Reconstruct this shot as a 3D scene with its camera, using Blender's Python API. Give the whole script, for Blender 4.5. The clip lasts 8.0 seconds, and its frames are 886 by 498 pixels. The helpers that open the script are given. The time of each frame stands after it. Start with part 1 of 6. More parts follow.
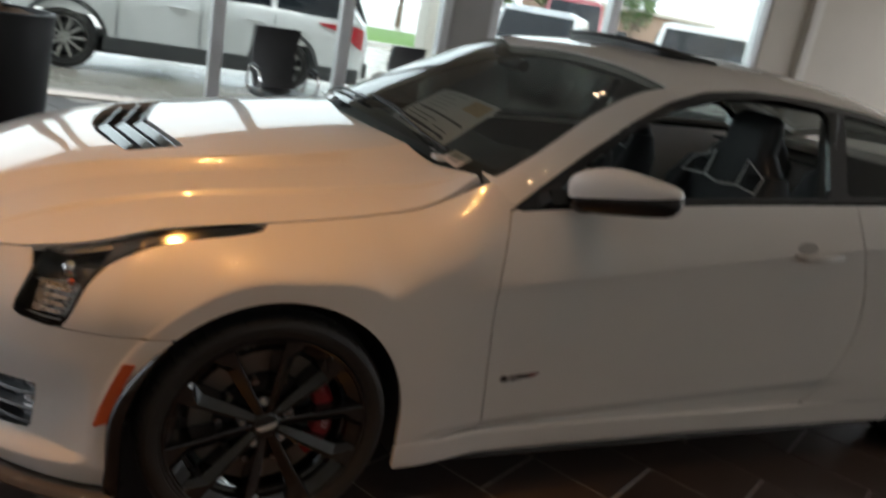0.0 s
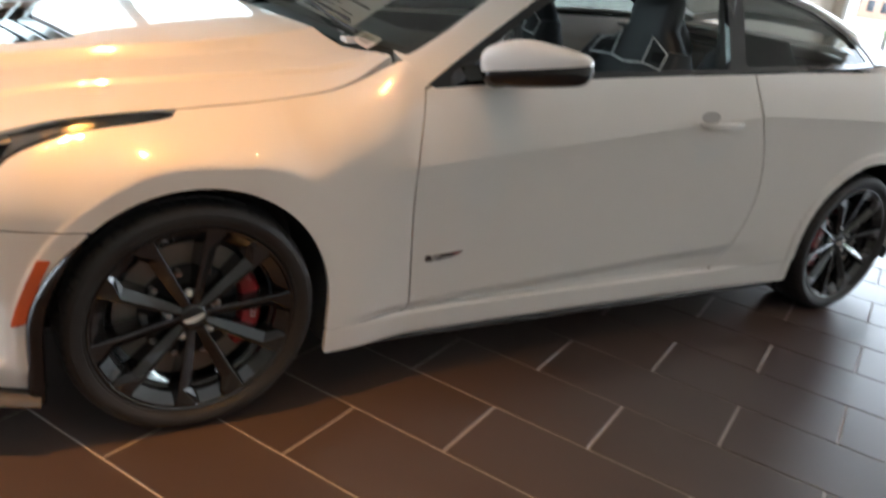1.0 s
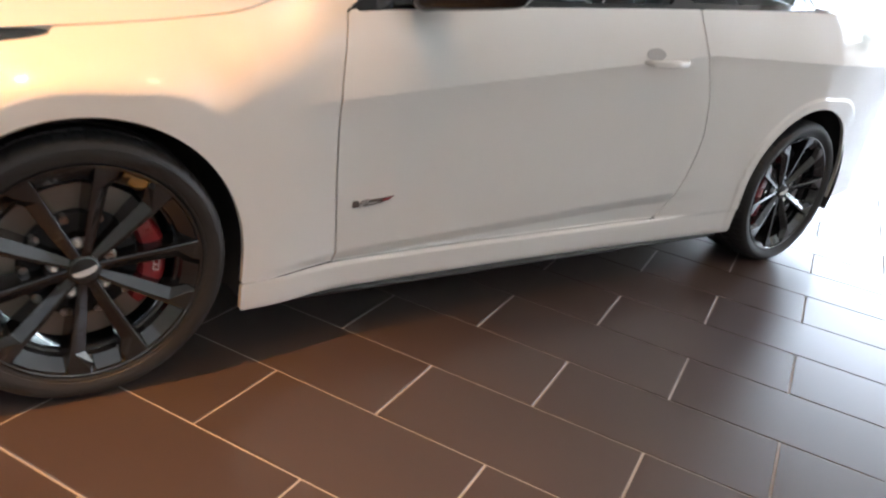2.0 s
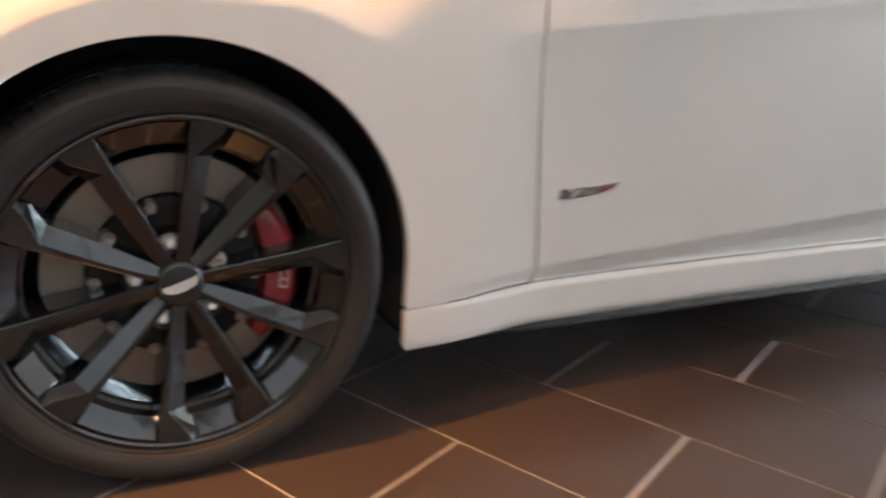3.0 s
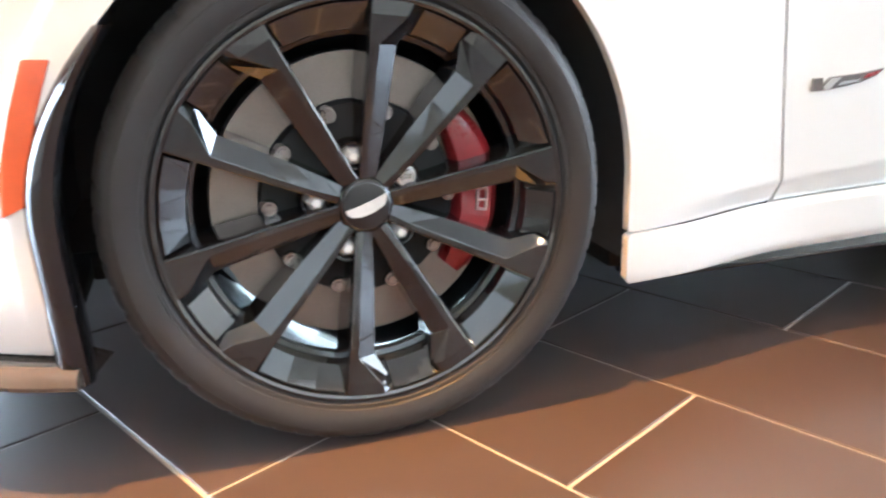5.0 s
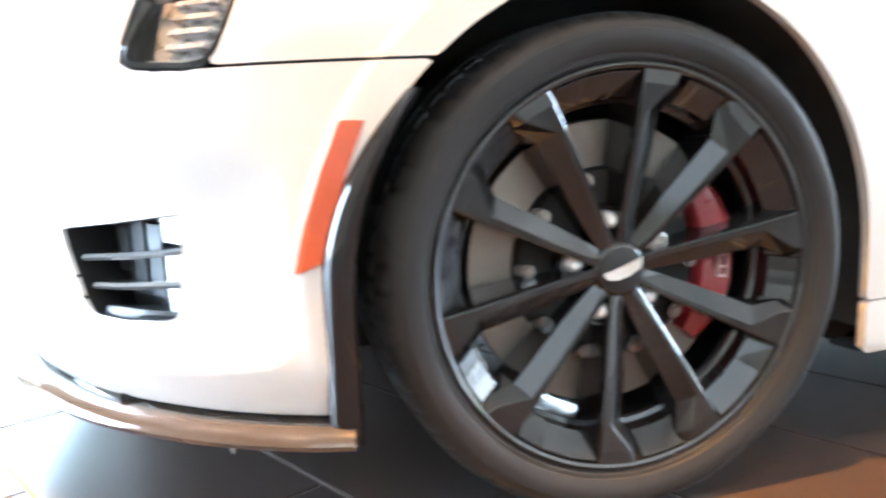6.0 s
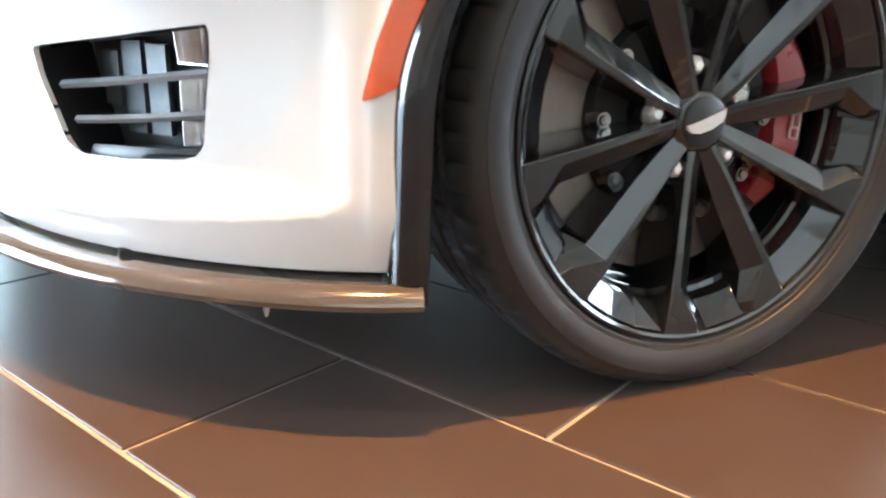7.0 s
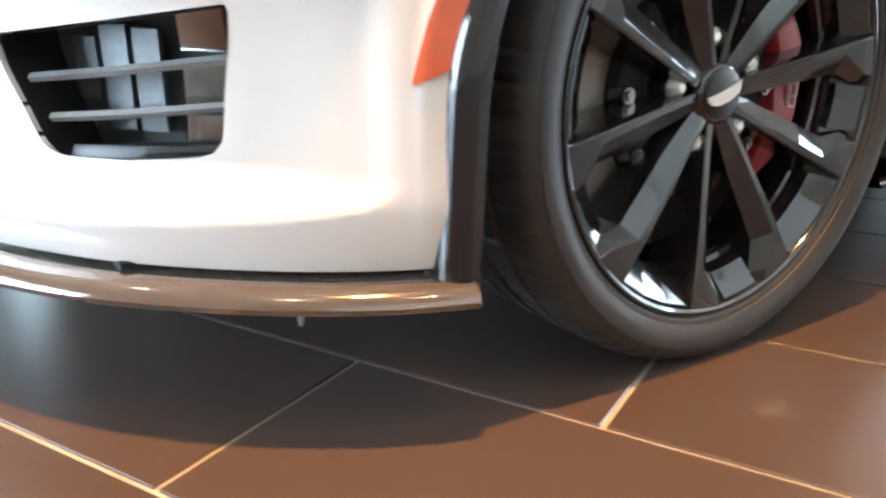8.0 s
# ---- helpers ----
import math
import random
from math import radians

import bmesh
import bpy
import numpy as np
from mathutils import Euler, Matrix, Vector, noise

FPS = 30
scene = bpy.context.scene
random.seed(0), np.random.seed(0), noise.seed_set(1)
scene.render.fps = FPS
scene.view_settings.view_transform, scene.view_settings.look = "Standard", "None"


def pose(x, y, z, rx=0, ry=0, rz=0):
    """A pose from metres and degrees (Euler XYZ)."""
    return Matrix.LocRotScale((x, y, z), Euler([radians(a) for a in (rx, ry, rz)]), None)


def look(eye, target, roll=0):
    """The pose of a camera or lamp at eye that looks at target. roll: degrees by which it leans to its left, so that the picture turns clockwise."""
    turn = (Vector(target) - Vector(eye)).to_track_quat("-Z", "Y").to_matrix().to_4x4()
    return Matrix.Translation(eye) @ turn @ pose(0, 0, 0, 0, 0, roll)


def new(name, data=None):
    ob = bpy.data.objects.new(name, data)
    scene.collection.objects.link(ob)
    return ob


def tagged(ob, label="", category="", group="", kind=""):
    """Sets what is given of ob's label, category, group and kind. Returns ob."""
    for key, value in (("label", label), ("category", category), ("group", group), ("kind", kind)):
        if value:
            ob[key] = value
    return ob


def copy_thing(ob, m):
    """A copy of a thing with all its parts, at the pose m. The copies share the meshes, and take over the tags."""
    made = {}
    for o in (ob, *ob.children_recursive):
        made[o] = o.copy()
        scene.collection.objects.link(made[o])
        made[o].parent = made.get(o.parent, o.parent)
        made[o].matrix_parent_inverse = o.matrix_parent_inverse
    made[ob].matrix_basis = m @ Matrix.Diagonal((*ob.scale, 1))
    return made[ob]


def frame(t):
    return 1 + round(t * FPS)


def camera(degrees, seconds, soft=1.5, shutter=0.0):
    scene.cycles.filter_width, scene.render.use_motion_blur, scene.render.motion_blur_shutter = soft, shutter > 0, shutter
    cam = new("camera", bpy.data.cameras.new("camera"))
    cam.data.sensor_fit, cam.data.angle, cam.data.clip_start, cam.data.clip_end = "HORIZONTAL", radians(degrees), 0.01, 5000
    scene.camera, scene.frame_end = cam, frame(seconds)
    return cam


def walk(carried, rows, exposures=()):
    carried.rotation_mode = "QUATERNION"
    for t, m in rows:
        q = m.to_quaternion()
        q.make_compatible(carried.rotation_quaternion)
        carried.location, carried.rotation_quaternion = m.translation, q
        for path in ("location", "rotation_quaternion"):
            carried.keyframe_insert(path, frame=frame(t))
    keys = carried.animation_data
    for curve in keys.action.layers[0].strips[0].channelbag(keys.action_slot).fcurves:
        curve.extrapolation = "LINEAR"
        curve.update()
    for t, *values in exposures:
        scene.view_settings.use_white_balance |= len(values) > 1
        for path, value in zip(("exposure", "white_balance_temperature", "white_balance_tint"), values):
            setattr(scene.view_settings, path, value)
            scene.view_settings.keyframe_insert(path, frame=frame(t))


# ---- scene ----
cam = camera(59.0, 8.0, soft=2.2, shutter=0.6)


def held(x, y, z, yaw, pitch, roll):
    """A hand-held pose: heading, tilt and lean in degrees."""
    return pose(x, y, z, 90 + pitch, 0, yaw) @ pose(0, 0, 0, 0, 0, roll)


PATH = [
    (0.0, -0.462, -1.705, 1.365, -26.63, -16.53, 10.40),
    (0.3, -0.463, -1.722, 1.331, -29.69, -18.55, 9.38),
    (0.5, -0.462, -1.741, 1.303, -30.85, -19.40, 8.65),
    (1.0, -0.480, -1.748, 1.263, -34.03, -21.19, 9.00),
    (1.2, -0.471, -1.765, 1.267, -35.51, -22.85, 9.23),
    (2.3, -0.311, -1.494, 0.993, -39.63, -21.68, 9.95),
    (2.5, -0.273, -1.368, 0.899, -37.97, -20.28, 9.25),
    (3.0, -0.144, -1.117, 0.717, -26.76, -17.06, 3.67),
    (3.2, -0.115, -1.034, 0.667, -22.72, -16.80, 2.28),
    (3.5, -0.102, -0.939, 0.618, -19.59, -17.30, 1.29),
    (4.0, -0.101, -0.892, 0.588, -17.64, -18.87, 0.73),
    (4.2, -0.124, -0.900, 0.579, -18.36, -18.58, 0.85),
    (5.4, -0.270, -0.913, 0.519, -16.33, -15.84, -4.24),
    (5.5, -0.312, -0.903, 0.510, -16.50, -14.84, -4.70),
    (6.0, -0.469, -0.853, 0.502, -15.42, -9.45, -2.28),
    (6.1, -0.499, -0.833, 0.500, -15.60, -9.77, -3.02),
    (6.5, -0.571, -0.773, 0.424, -20.10, -11.77, -0.24),
    (6.8, -0.594, -0.730, 0.413, -21.85, -15.00, 0.50),
    (7.0, -0.615, -0.689, 0.411, -23.13, -16.25, 1.18),
    (7.5, -0.660, -0.640, 0.396, -27.32, -16.17, 0.88),
    (7.8, -0.692, -0.600, 0.412, -30.45, -17.80, 0.75),
    (8.0, -0.733, -0.571, 0.408, -32.17, -17.73, 0.10),
]
EXPOSURES = [(0.0, 1.20, 6050, 8), (0.3, 1.63, 5950, 8), (0.6, 2.06, 5800, 6), (1.0, 2.48, 5650, 5), (1.4, 2.74, 5600, 6), (2.3, 3.22, 5500, 8), (3.0, 3.30, 5430, 8), (3.5, 3.66, 5350, 6),
             (4.2, 4.28, 5250, 5), (5.4, 4.75, 5100, 3), (6.1, 4.45, 5100, 2), (6.6, 3.78, 5250, 2), (7.0, 4.12, 5250, 1), (8.0, 4.05, 5300, 1)]
walk(cam, [(r[0], held(*r[1:])) for r in PATH], EXPOSURES)

# ---- world and lights ----
world = bpy.data.worlds.new("overcast_sky")
scene.world = world
world.use_nodes = True
wn = world.node_tree.nodes
sky = wn.new("ShaderNodeTexSky")
sky.sky_type, sky.sun_disc = "NISHITA", False
sky.sun_elevation, sky.sun_rotation = radians(59), radians(158)
sky.air_density, sky.dust_density = 1.0, 6.0
cloud = wn.new("ShaderNodeMixRGB")          # cloud cover whitens the clear sky
cloud.inputs[0].default_value = 0.75
cloud.inputs[2].default_value = (10.8, 10.9, 11.0, 1)
world.node_tree.links.new(sky.outputs[0], cloud.inputs[1])
world.node_tree.links.new(cloud.outputs[0], wn["Background"].inputs[0])
wn["Background"].inputs[1].default_value = 0.15

CEIL = 5.0          # ceiling height
WIN_Y = 6.5         # inner face of the window wall behind the car
WEST_X = -6.5       # glazed wall ahead of the car
EAST_X = 12.0       # wall behind the car
SOUTH_Y = -5.0      # wall behind the camera, out of view; its window band is added


def lamp(name, kind, m, energy, colour, **values):
    data = bpy.data.lights.new(name, kind)
    data.energy, data.color = energy, colour
    for key, value in values.items():
        if key == "size":
            data.size = value
        elif key == "size_y":
            data.shape, data.size_y = "RECTANGLE", value
        elif key == "radius":
            data.shadow_soft_size = value
        elif key == "cone":
            data.spot_size = radians(value)
        elif key == "blend":
            data.spot_blend = value
        elif key == "angle":
            data.angle = radians(value)
    ob = new(name, data)
    ob.matrix_basis = m
    return ob


lamp("sun", "SUN", look((2, -5, 9), (0, 0, 0)), 0.6, (1.0, 0.97, 0.92), angle=20)
WARM = (1.0, 0.41, 0.08)
# place on the ceiling, watts, colour and cone of each twin spot
SOFT_WARM, TILE_WARM = (1.0, 0.60, 0.34), (1.0, 0.52, 0.22)
LIGHT_SPOTS = [(-0.74, -0.28, 88, WARM, 49), (-0.35, -2.4, 9, TILE_WARM, 76), (1.8, -1.6, 6, TILE_WARM, 76), (3.9, -1.2, 5, TILE_WARM, 76),
               (1.8, 2.6, 4, SOFT_WARM, 76), (-2.8, -1.2, 4, SOFT_WARM, 76), (-2.8, 2.2, 4, SOFT_WARM, 76), (4.2, 3.4, 4, SOFT_WARM, 76)]
for sx, sy, watts, tone, cone in LIGHT_SPOTS:
    for side in (-0.09, 0.09):
        lamp("spot_lamp", "SPOT", look((sx + side, sy, CEIL - 0.05), (sx + side, sy - 0.02, 0)), watts, tone, radius=0.045, cone=cone, blend=1.0 if cone < 60 else 0.7)
DAY = (0.93, 0.97, 1.0)
lamp("window_light_west", "AREA", look((WEST_X + 0.1, 3.0, 1.6), (0, 3.0, 1.6)), 6, DAY, size=5.0, size_y=2.6)
lamp("window_light_east", "AREA", look((EAST_X - 0.02, 0.3, 1.6), (0, 0.3, 1.6)), 3.5, DAY, size=10.0, size_y=2.6)
# added fill lamp, unseen behind the camera: brightens flank and wheel panels
lamp("added_fill_south", "AREA", look((2.5, SOUTH_Y + 0.03, 3.65), (2.5, 0, 3.65)), 6.5, (1.0, 0.985, 0.96), size=14.0, size_y=2.2)


# ---- materials ----


def surface(name, colour, rough=0.5, metal=0.0, vary=0.12, scale=6.0, fine=160.0, bump=0.0, coat=0.0, rough_vary=0.08, random=0.0,
            glass=0.0, emit=0.0, spec=0.5, coat_rough=0.03):
    """A procedural material: colour and roughness vary at two scales, with fine relief."""
    m = bpy.data.materials.new(name)
    m.use_nodes = True
    n, link = m.node_tree.nodes, m.node_tree.links.new
    b = n["Principled BSDF"]
    co = n.new("ShaderNodeTexCoord")
    big, small = n.new("ShaderNodeTexNoise"), n.new("ShaderNodeTexNoise")
    big.inputs["Scale"].default_value, small.inputs["Scale"].default_value = scale, fine
    big.inputs["Detail"].default_value, small.inputs["Detail"].default_value = 5, 3
    link(co.outputs["Object"], big.inputs["Vector"])
    link(co.outputs["Object"], small.inputs["Vector"])
    mix = n.new("ShaderNodeMath")
    mix.operation = "MULTIPLY_ADD"
    mix.inputs[1].default_value = 0.35
    link(small.outputs["Fac"], mix.inputs[0])
    link(big.outputs["Fac"], mix.inputs[2])
    last = mix.outputs[0]
    if random:
        info, more = n.new("ShaderNodeObjectInfo"), n.new("ShaderNodeMath")
        more.operation, more.inputs[1].default_value = "MULTIPLY_ADD", random
        link(info.outputs["Random"], more.inputs[0])
        link(last, more.inputs[2])
        last = more.outputs[0]
    ramp = n.new("ShaderNodeMapRange")
    ramp.inputs["From Min"].default_value, ramp.inputs["From Max"].default_value = 0.3, 1.05 + random
    ramp.inputs["To Min"].default_value, ramp.inputs["To Max"].default_value = 1 - vary, 1 + vary
    link(last, ramp.inputs["Value"])
    tint = n.new("ShaderNodeVectorMath")
    tint.operation = "SCALE"
    tint.inputs[0].default_value = colour
    link(ramp.outputs[0], tint.inputs["Scale"])
    link(tint.outputs[0], b.inputs["Base Color"])
    wear = n.new("ShaderNodeMapRange")
    wear.inputs["From Min"].default_value, wear.inputs["From Max"].default_value = 0.3, 1.05
    wear.inputs["To Min"].default_value, wear.inputs["To Max"].default_value = max(rough - rough_vary, 0.01), min(rough + rough_vary, 1)
    link(mix.outputs[0], wear.inputs["Value"])
    link(wear.outputs[0], b.inputs["Roughness"])
    b.inputs["Metallic"].default_value = metal
    b.inputs["Specular IOR Level"].default_value = spec
    b.inputs["Coat Weight"].default_value, b.inputs["Coat Roughness"].default_value = coat, coat_rough
    b.inputs["Transmission Weight"].default_value = glass
    if emit:
        b.inputs["Emission Color"].default_value = (*colour, 1)
        b.inputs["Emission Strength"].default_value = emit
    if bump:
        relief = n.new("ShaderNodeBump")
        relief.inputs["Strength"].default_value, relief.inputs["Distance"].default_value = bump, 0.002
        link(mix.outputs[0], relief.inputs["Height"])
        link(relief.outputs[0], b.inputs["Normal"])
    return m


def clear_glass(name, tint, dark, shine_least=0.045):
    """Thin glass: mirror-like at a slant, else seen through, with a tint."""
    m = bpy.data.materials.new(name)
    m.use_nodes = True
    n, link = m.node_tree.nodes, m.node_tree.links.new
    n.remove(n["Principled BSDF"])
    see, shine, mix = n.new("ShaderNodeBsdfTransparent"), n.new("ShaderNodeBsdfGlossy"), n.new("ShaderNodeMixShader")
    slant, steep, gloss = n.new("ShaderNodeLayerWeight"), n.new("ShaderNodeMath"), n.new("ShaderNodeMath")
    see.inputs[0].default_value = tuple(c * dark for c in tint) + (1,)
    shine.inputs["Roughness"].default_value = 0.01
    slant.inputs["Blend"].default_value = 0.5
    steep.operation, steep.inputs[1].default_value = "POWER", 5.0
    gloss.operation, gloss.inputs[1].default_value, gloss.inputs[2].default_value = "MULTIPLY_ADD", 1 - shine_least, shine_least
    link(slant.outputs["Facing"], steep.inputs[0])
    link(steep.outputs[0], gloss.inputs[0])
    link(gloss.outputs[0], mix.inputs[0])
    link(see.outputs[0], mix.inputs[1])
    link(shine.outputs[0], mix.inputs[2])
    link(mix.outputs[0], n["Material Output"].inputs[0])
    return m


PAINT = surface("pearl_white_paint", (0.80, 0.775, 0.74), 0.38, 0.0, vary=0.02, scale=3, fine=900, coat=1.0, rough_vary=0.03, coat_rough=0.012, spec=0.5)
BLACK_GLOSS = surface("black_gloss_plastic", (0.008, 0.008, 0.009), 0.12, vary=0.2, scale=9, coat=0.6)
BLACK_TRIM = surface("black_trim", (0.018, 0.018, 0.019), 0.42, vary=0.2, scale=12, bump=0.1)
WHEEL_BLACK = surface("black_wheel_paint", (0.014, 0.014, 0.015), 0.11, metal=0.0, vary=0.1, scale=14, coat=0.8, spec=0.5, rough_vary=0.012)
RUBBER = surface("tyre_rubber", (0.024, 0.023, 0.0225), 0.55, vary=0.25, scale=7, fine=240, bump=0.25, rough_vary=0.12)
DISC = surface("brake_disc_iron", (0.27, 0.235, 0.21), 0.42, metal=0.8, vary=0.2, scale=10, fine=300, bump=0.15)
RED_CALIPER = surface("red_caliper_paint", (0.26, 0.014, 0.019), 0.3, vary=0.18, scale=20, coat=0.5)
CHROME = surface("chrome", (0.82, 0.81, 0.80), 0.12, metal=1.0, vary=0.06, scale=30)
BEZEL = surface("satin_chrome", (0.88, 0.88, 0.88), 0.30, metal=0.3, vary=0.06, scale=30)
SATIN = surface("satin_metal", (0.55, 0.54, 0.52), 0.3, metal=1.0, vary=0.1, scale=25)
DARK = surface("dark_underbody", (0.012, 0.012, 0.012), 0.8, vary=0.3, scale=8, bump=0.3)
LINER = surface("wheel_arch_felt", (0.04, 0.04, 0.041), 0.9, vary=0.3, scale=20, bump=0.4)
AMBER = surface("amber_marker_lens", (0.56, 0.105, 0.03), 0.2, vary=0.12, scale=40, fine=500, coat=0.8, bump=0.05)
LEATHER = surface("black_leather", (0.034, 0.035, 0.037), 0.45, vary=0.25, scale=14, fine=420, bump=0.4)
DASH = surface("dashboard_vinyl", (0.045, 0.047, 0.046), 0.6, vary=0.2, scale=10, fine=500, bump=0.3)
PAPER = surface("printed_paper", (0.60, 0.57, 0.56), 0.7, vary=0.08, scale=12)
INK = surface("printed_ink", (0.05, 0.05, 0.055), 0.7, vary=0.1, scale=30)
GREY_PRINT = surface("grey_print", (0.36, 0.35, 0.34), 0.7, vary=0.25, scale=60)
LENS_GREY = surface("lamp_reflector", (0.62, 0.60, 0.60), 0.28, metal=0.6, vary=0.3, scale=60)
GLASS = clear_glass("window_glass", (0.93, 0.97, 0.95), 0.92)
SIDE_GLASS = clear_glass("side_glass", (0.82, 0.90, 0.86), 0.10)
TINTED = clear_glass("tinted_glass", (0.80, 0.86, 0.84), 0.35)
SCREEN = clear_glass("windscreen_glass", (0.88, 0.96, 0.92), 0.75, 0.12)
DARK_CHROME = surface("dark_chrome", (0.34, 0.32, 0.31), 0.16, metal=0.9, vary=0.25, scale=30)
SLAT_GREY = surface("grey_gloss_slat", (0.22, 0.23, 0.24), 0.22, vary=0.15, scale=20, coat=0.6)
LAMP_GLASS = clear_glass("headlamp_lens", (0.95, 0.97, 0.98), 0.95)
BLIND = surface("blind_fabric", (0.70, 0.69, 0.66), 0.9, vary=0.04, scale=4, fine=500, bump=0.2)
ALUMINIUM = surface("window_frame_aluminium", (0.80, 0.81, 0.82), 0.38, metal=0.1, vary=0.08, scale=5)
BEIGE = surface("beige_wall_paint", (0.56, 0.50, 0.42), 0.75, vary=0.05, scale=2, fine=220, bump=0.15)
WHITE_CEIL = surface("ceiling_tile_white", (0.66, 0.64, 0.61), 0.9, vary=0.05, scale=3, fine=300, bump=0.2)
GROUT = surface("tile_grout", (0.46, 0.42, 0.385), 0.85, vary=0.2, scale=5, fine=200, bump=0.3)
TILE = surface("slate_floor_tile", (0.066, 0.046, 0.038), 0.30, vary=0.10, scale=2.5, fine=60, bump=0.0, random=0.25, rough_vary=0.04, spec=0.55)

# ---- mesh helpers ----


def as_object(name, me, material, parent=None, label=""):
    if material:
        me.materials.append(material)
    ob = new(name, me)
    if parent:
        ob.parent = parent
    if label:
        tagged(ob, label)
    return ob


def part(name, bm, material, parent=None, label="", flat=False):
    """Link a bmesh as one mesh object."""
    bmesh.ops.recalc_face_normals(bm, faces=bm.faces)
    me = bpy.data.meshes.new(name)
    bm.to_mesh(me)
    bm.free()
    if not flat:
        me.polygons.foreach_set("use_smooth", [True] * len(me.polygons))
        me.set_sharp_from_angle(angle=radians(38))
    return as_object(name, me, material, parent, label)


def thing(name, m, label, category, group="", kind=""):
    ob = new(name)
    ob.matrix_basis = m
    ob.empty_display_size = 0.1
    return tagged(ob, label, category, group, kind)


def add_box(bm, a, b, bevel=0.0, seg=2, turn=None):
    """A box between two corners, its edges rounded."""
    r = bmesh.ops.create_cube(bm, size=1)
    for v in r["verts"]:
        v.co = Vector([a[i] + (v.co[i] + 0.5) * (b[i] - a[i]) for i in range(3)])
    if bevel:
        es = list({e for v in r["verts"] for e in v.link_edges})
        out = bmesh.ops.bevel(bm, geom=es, offset=bevel, segments=seg, profile=0.5, affect="EDGES")
        vs = {v for f in out["faces"] for v in f.verts} | {v for v in r["verts"] if v.is_valid}
    else:
        vs = r["verts"]
    vs = [v for v in vs if v.is_valid]
    if turn:
        bmesh.ops.transform(bm, matrix=turn, verts=vs)
    return vs


def box(name, a, b, material, parent=None, label="", bevel=0.004, turn=None):
    bm = bmesh.new()
    add_box(bm, a, b, bevel, 2, turn)
    return part(name, bm, material, parent, label)


def add_tube(bm, path, radius, sides=10, closed=False):
    """A round bar along points; radius may be one number or one for each point."""
    pts = [Vector(p) for p in path]
    n = len(pts)
    rad = [radius] * n if isinstance(radius, (int, float)) else list(radius)
    rings, side = [], None
    for i, p in enumerate(pts):
        a = pts[i - 1] if i or closed else p
        b = pts[(i + 1) % n] if i < n - 1 or closed else p
        d = (b - a).normalized()
        if side is None:
            side = d.orthogonal().normalized()
        side = (side - d * side.dot(d)).normalized()
        up = d.cross(side)
        rings.append([bm.verts.new(p + (side * math.cos(k * math.tau / sides) + up * math.sin(k * math.tau / sides)) * rad[i]) for k in range(sides)])
    for i in range(n if closed else n - 1):
        a, b = rings[i], rings[(i + 1) % n]
        for k in range(sides):
            bm.faces.new((a[k], a[(k + 1) % sides], b[(k + 1) % sides], b[k]))
    if not closed:
        bm.faces.new(rings[0][::-1])
        bm.faces.new(rings[-1])


def tube(name, path, radius, material, parent=None, label="", sides=10, closed=False):
    bm = bmesh.new()
    add_tube(bm, path, radius, sides, closed)
    return part(name, bm, material, parent, label)


def add_loft(bm, rings, caps=True, closed=True):
    """Skin rings of equal length."""
    vs = [[bm.verts.new(p) for p in ring] for ring in rings]
    n = len(vs[0])
    for a, b in zip(vs, vs[1:]):
        for k in range(n if closed else n - 1):
            bm.faces.new((a[k], a[(k + 1) % n], b[(k + 1) % n], b[k]))
    if caps:
        bm.faces.new(vs[0][::-1])
        bm.faces.new(vs[-1])


def add_lathe(bm, profile, n=96, closed=False, ripple=None):
    """Turn (radius, y) points about the y axis."""
    rings = []
    for k in range(n):
        a = k * math.tau / n
        rings.append([bm.verts.new(((r + (ripple(i, a) if ripple else 0)) * math.cos(a), y, (r + (ripple(i, a) if ripple else 0)) * math.sin(a)))
                      for i, (r, y) in enumerate(profile)])
    m = len(profile)
    for k in range(n):
        a, b = rings[k], rings[(k + 1) % n]
        for i in range(m if closed else m - 1):
            bm.faces.new((a[i], a[(i + 1) % m], b[(i + 1) % m], b[i]))


def lathe(name, profile, material, parent=None, label="", n=96, closed=False, ripple=None):
    bm = bmesh.new()
    add_lathe(bm, profile, n, closed, ripple)
    return part(name, bm, material, parent, label)


def prism(bm, outline, a, b):
    """A flat outline pushed from a to b: functions that place (s, t) in space."""
    lo, hi = [bm.verts.new(a(*p)) for p in outline], [bm.verts.new(b(*p)) for p in outline]
    n = len(outline)
    bm.faces.new(lo[::-1])
    bm.faces.new(hi)
    for k in range(n):
        bm.faces.new((lo[k], lo[(k + 1) % n], hi[(k + 1) % n], hi[k]))


# ---- sheets cut out of a surface ----


def rounded(points, times=2):
    p = np.array(points, float)
    for _ in range(times):
        q = np.roll(p, -1, axis=0)
        p = np.stack([0.75 * p + 0.25 * q, 0.25 * p + 0.75 * q], 1).reshape(-1, 2)
    return p


def softened(points, r):
    """A polygon with its corners rounded off over the length r."""
    out, n = [], len(points)
    for k in range(n):
        p, a, b = (np.array(points[(k + d) % n], float) for d in (0, -1, 1))
        u, v = a - p, b - p
        q0 = p + u * min(r / np.linalg.norm(u), 0.45)
        q1 = p + v * min(r / np.linalg.norm(v), 0.45)
        out += [tuple(q0), tuple((q0 + 2 * p + q1) / 4), tuple(q1)]
    return out


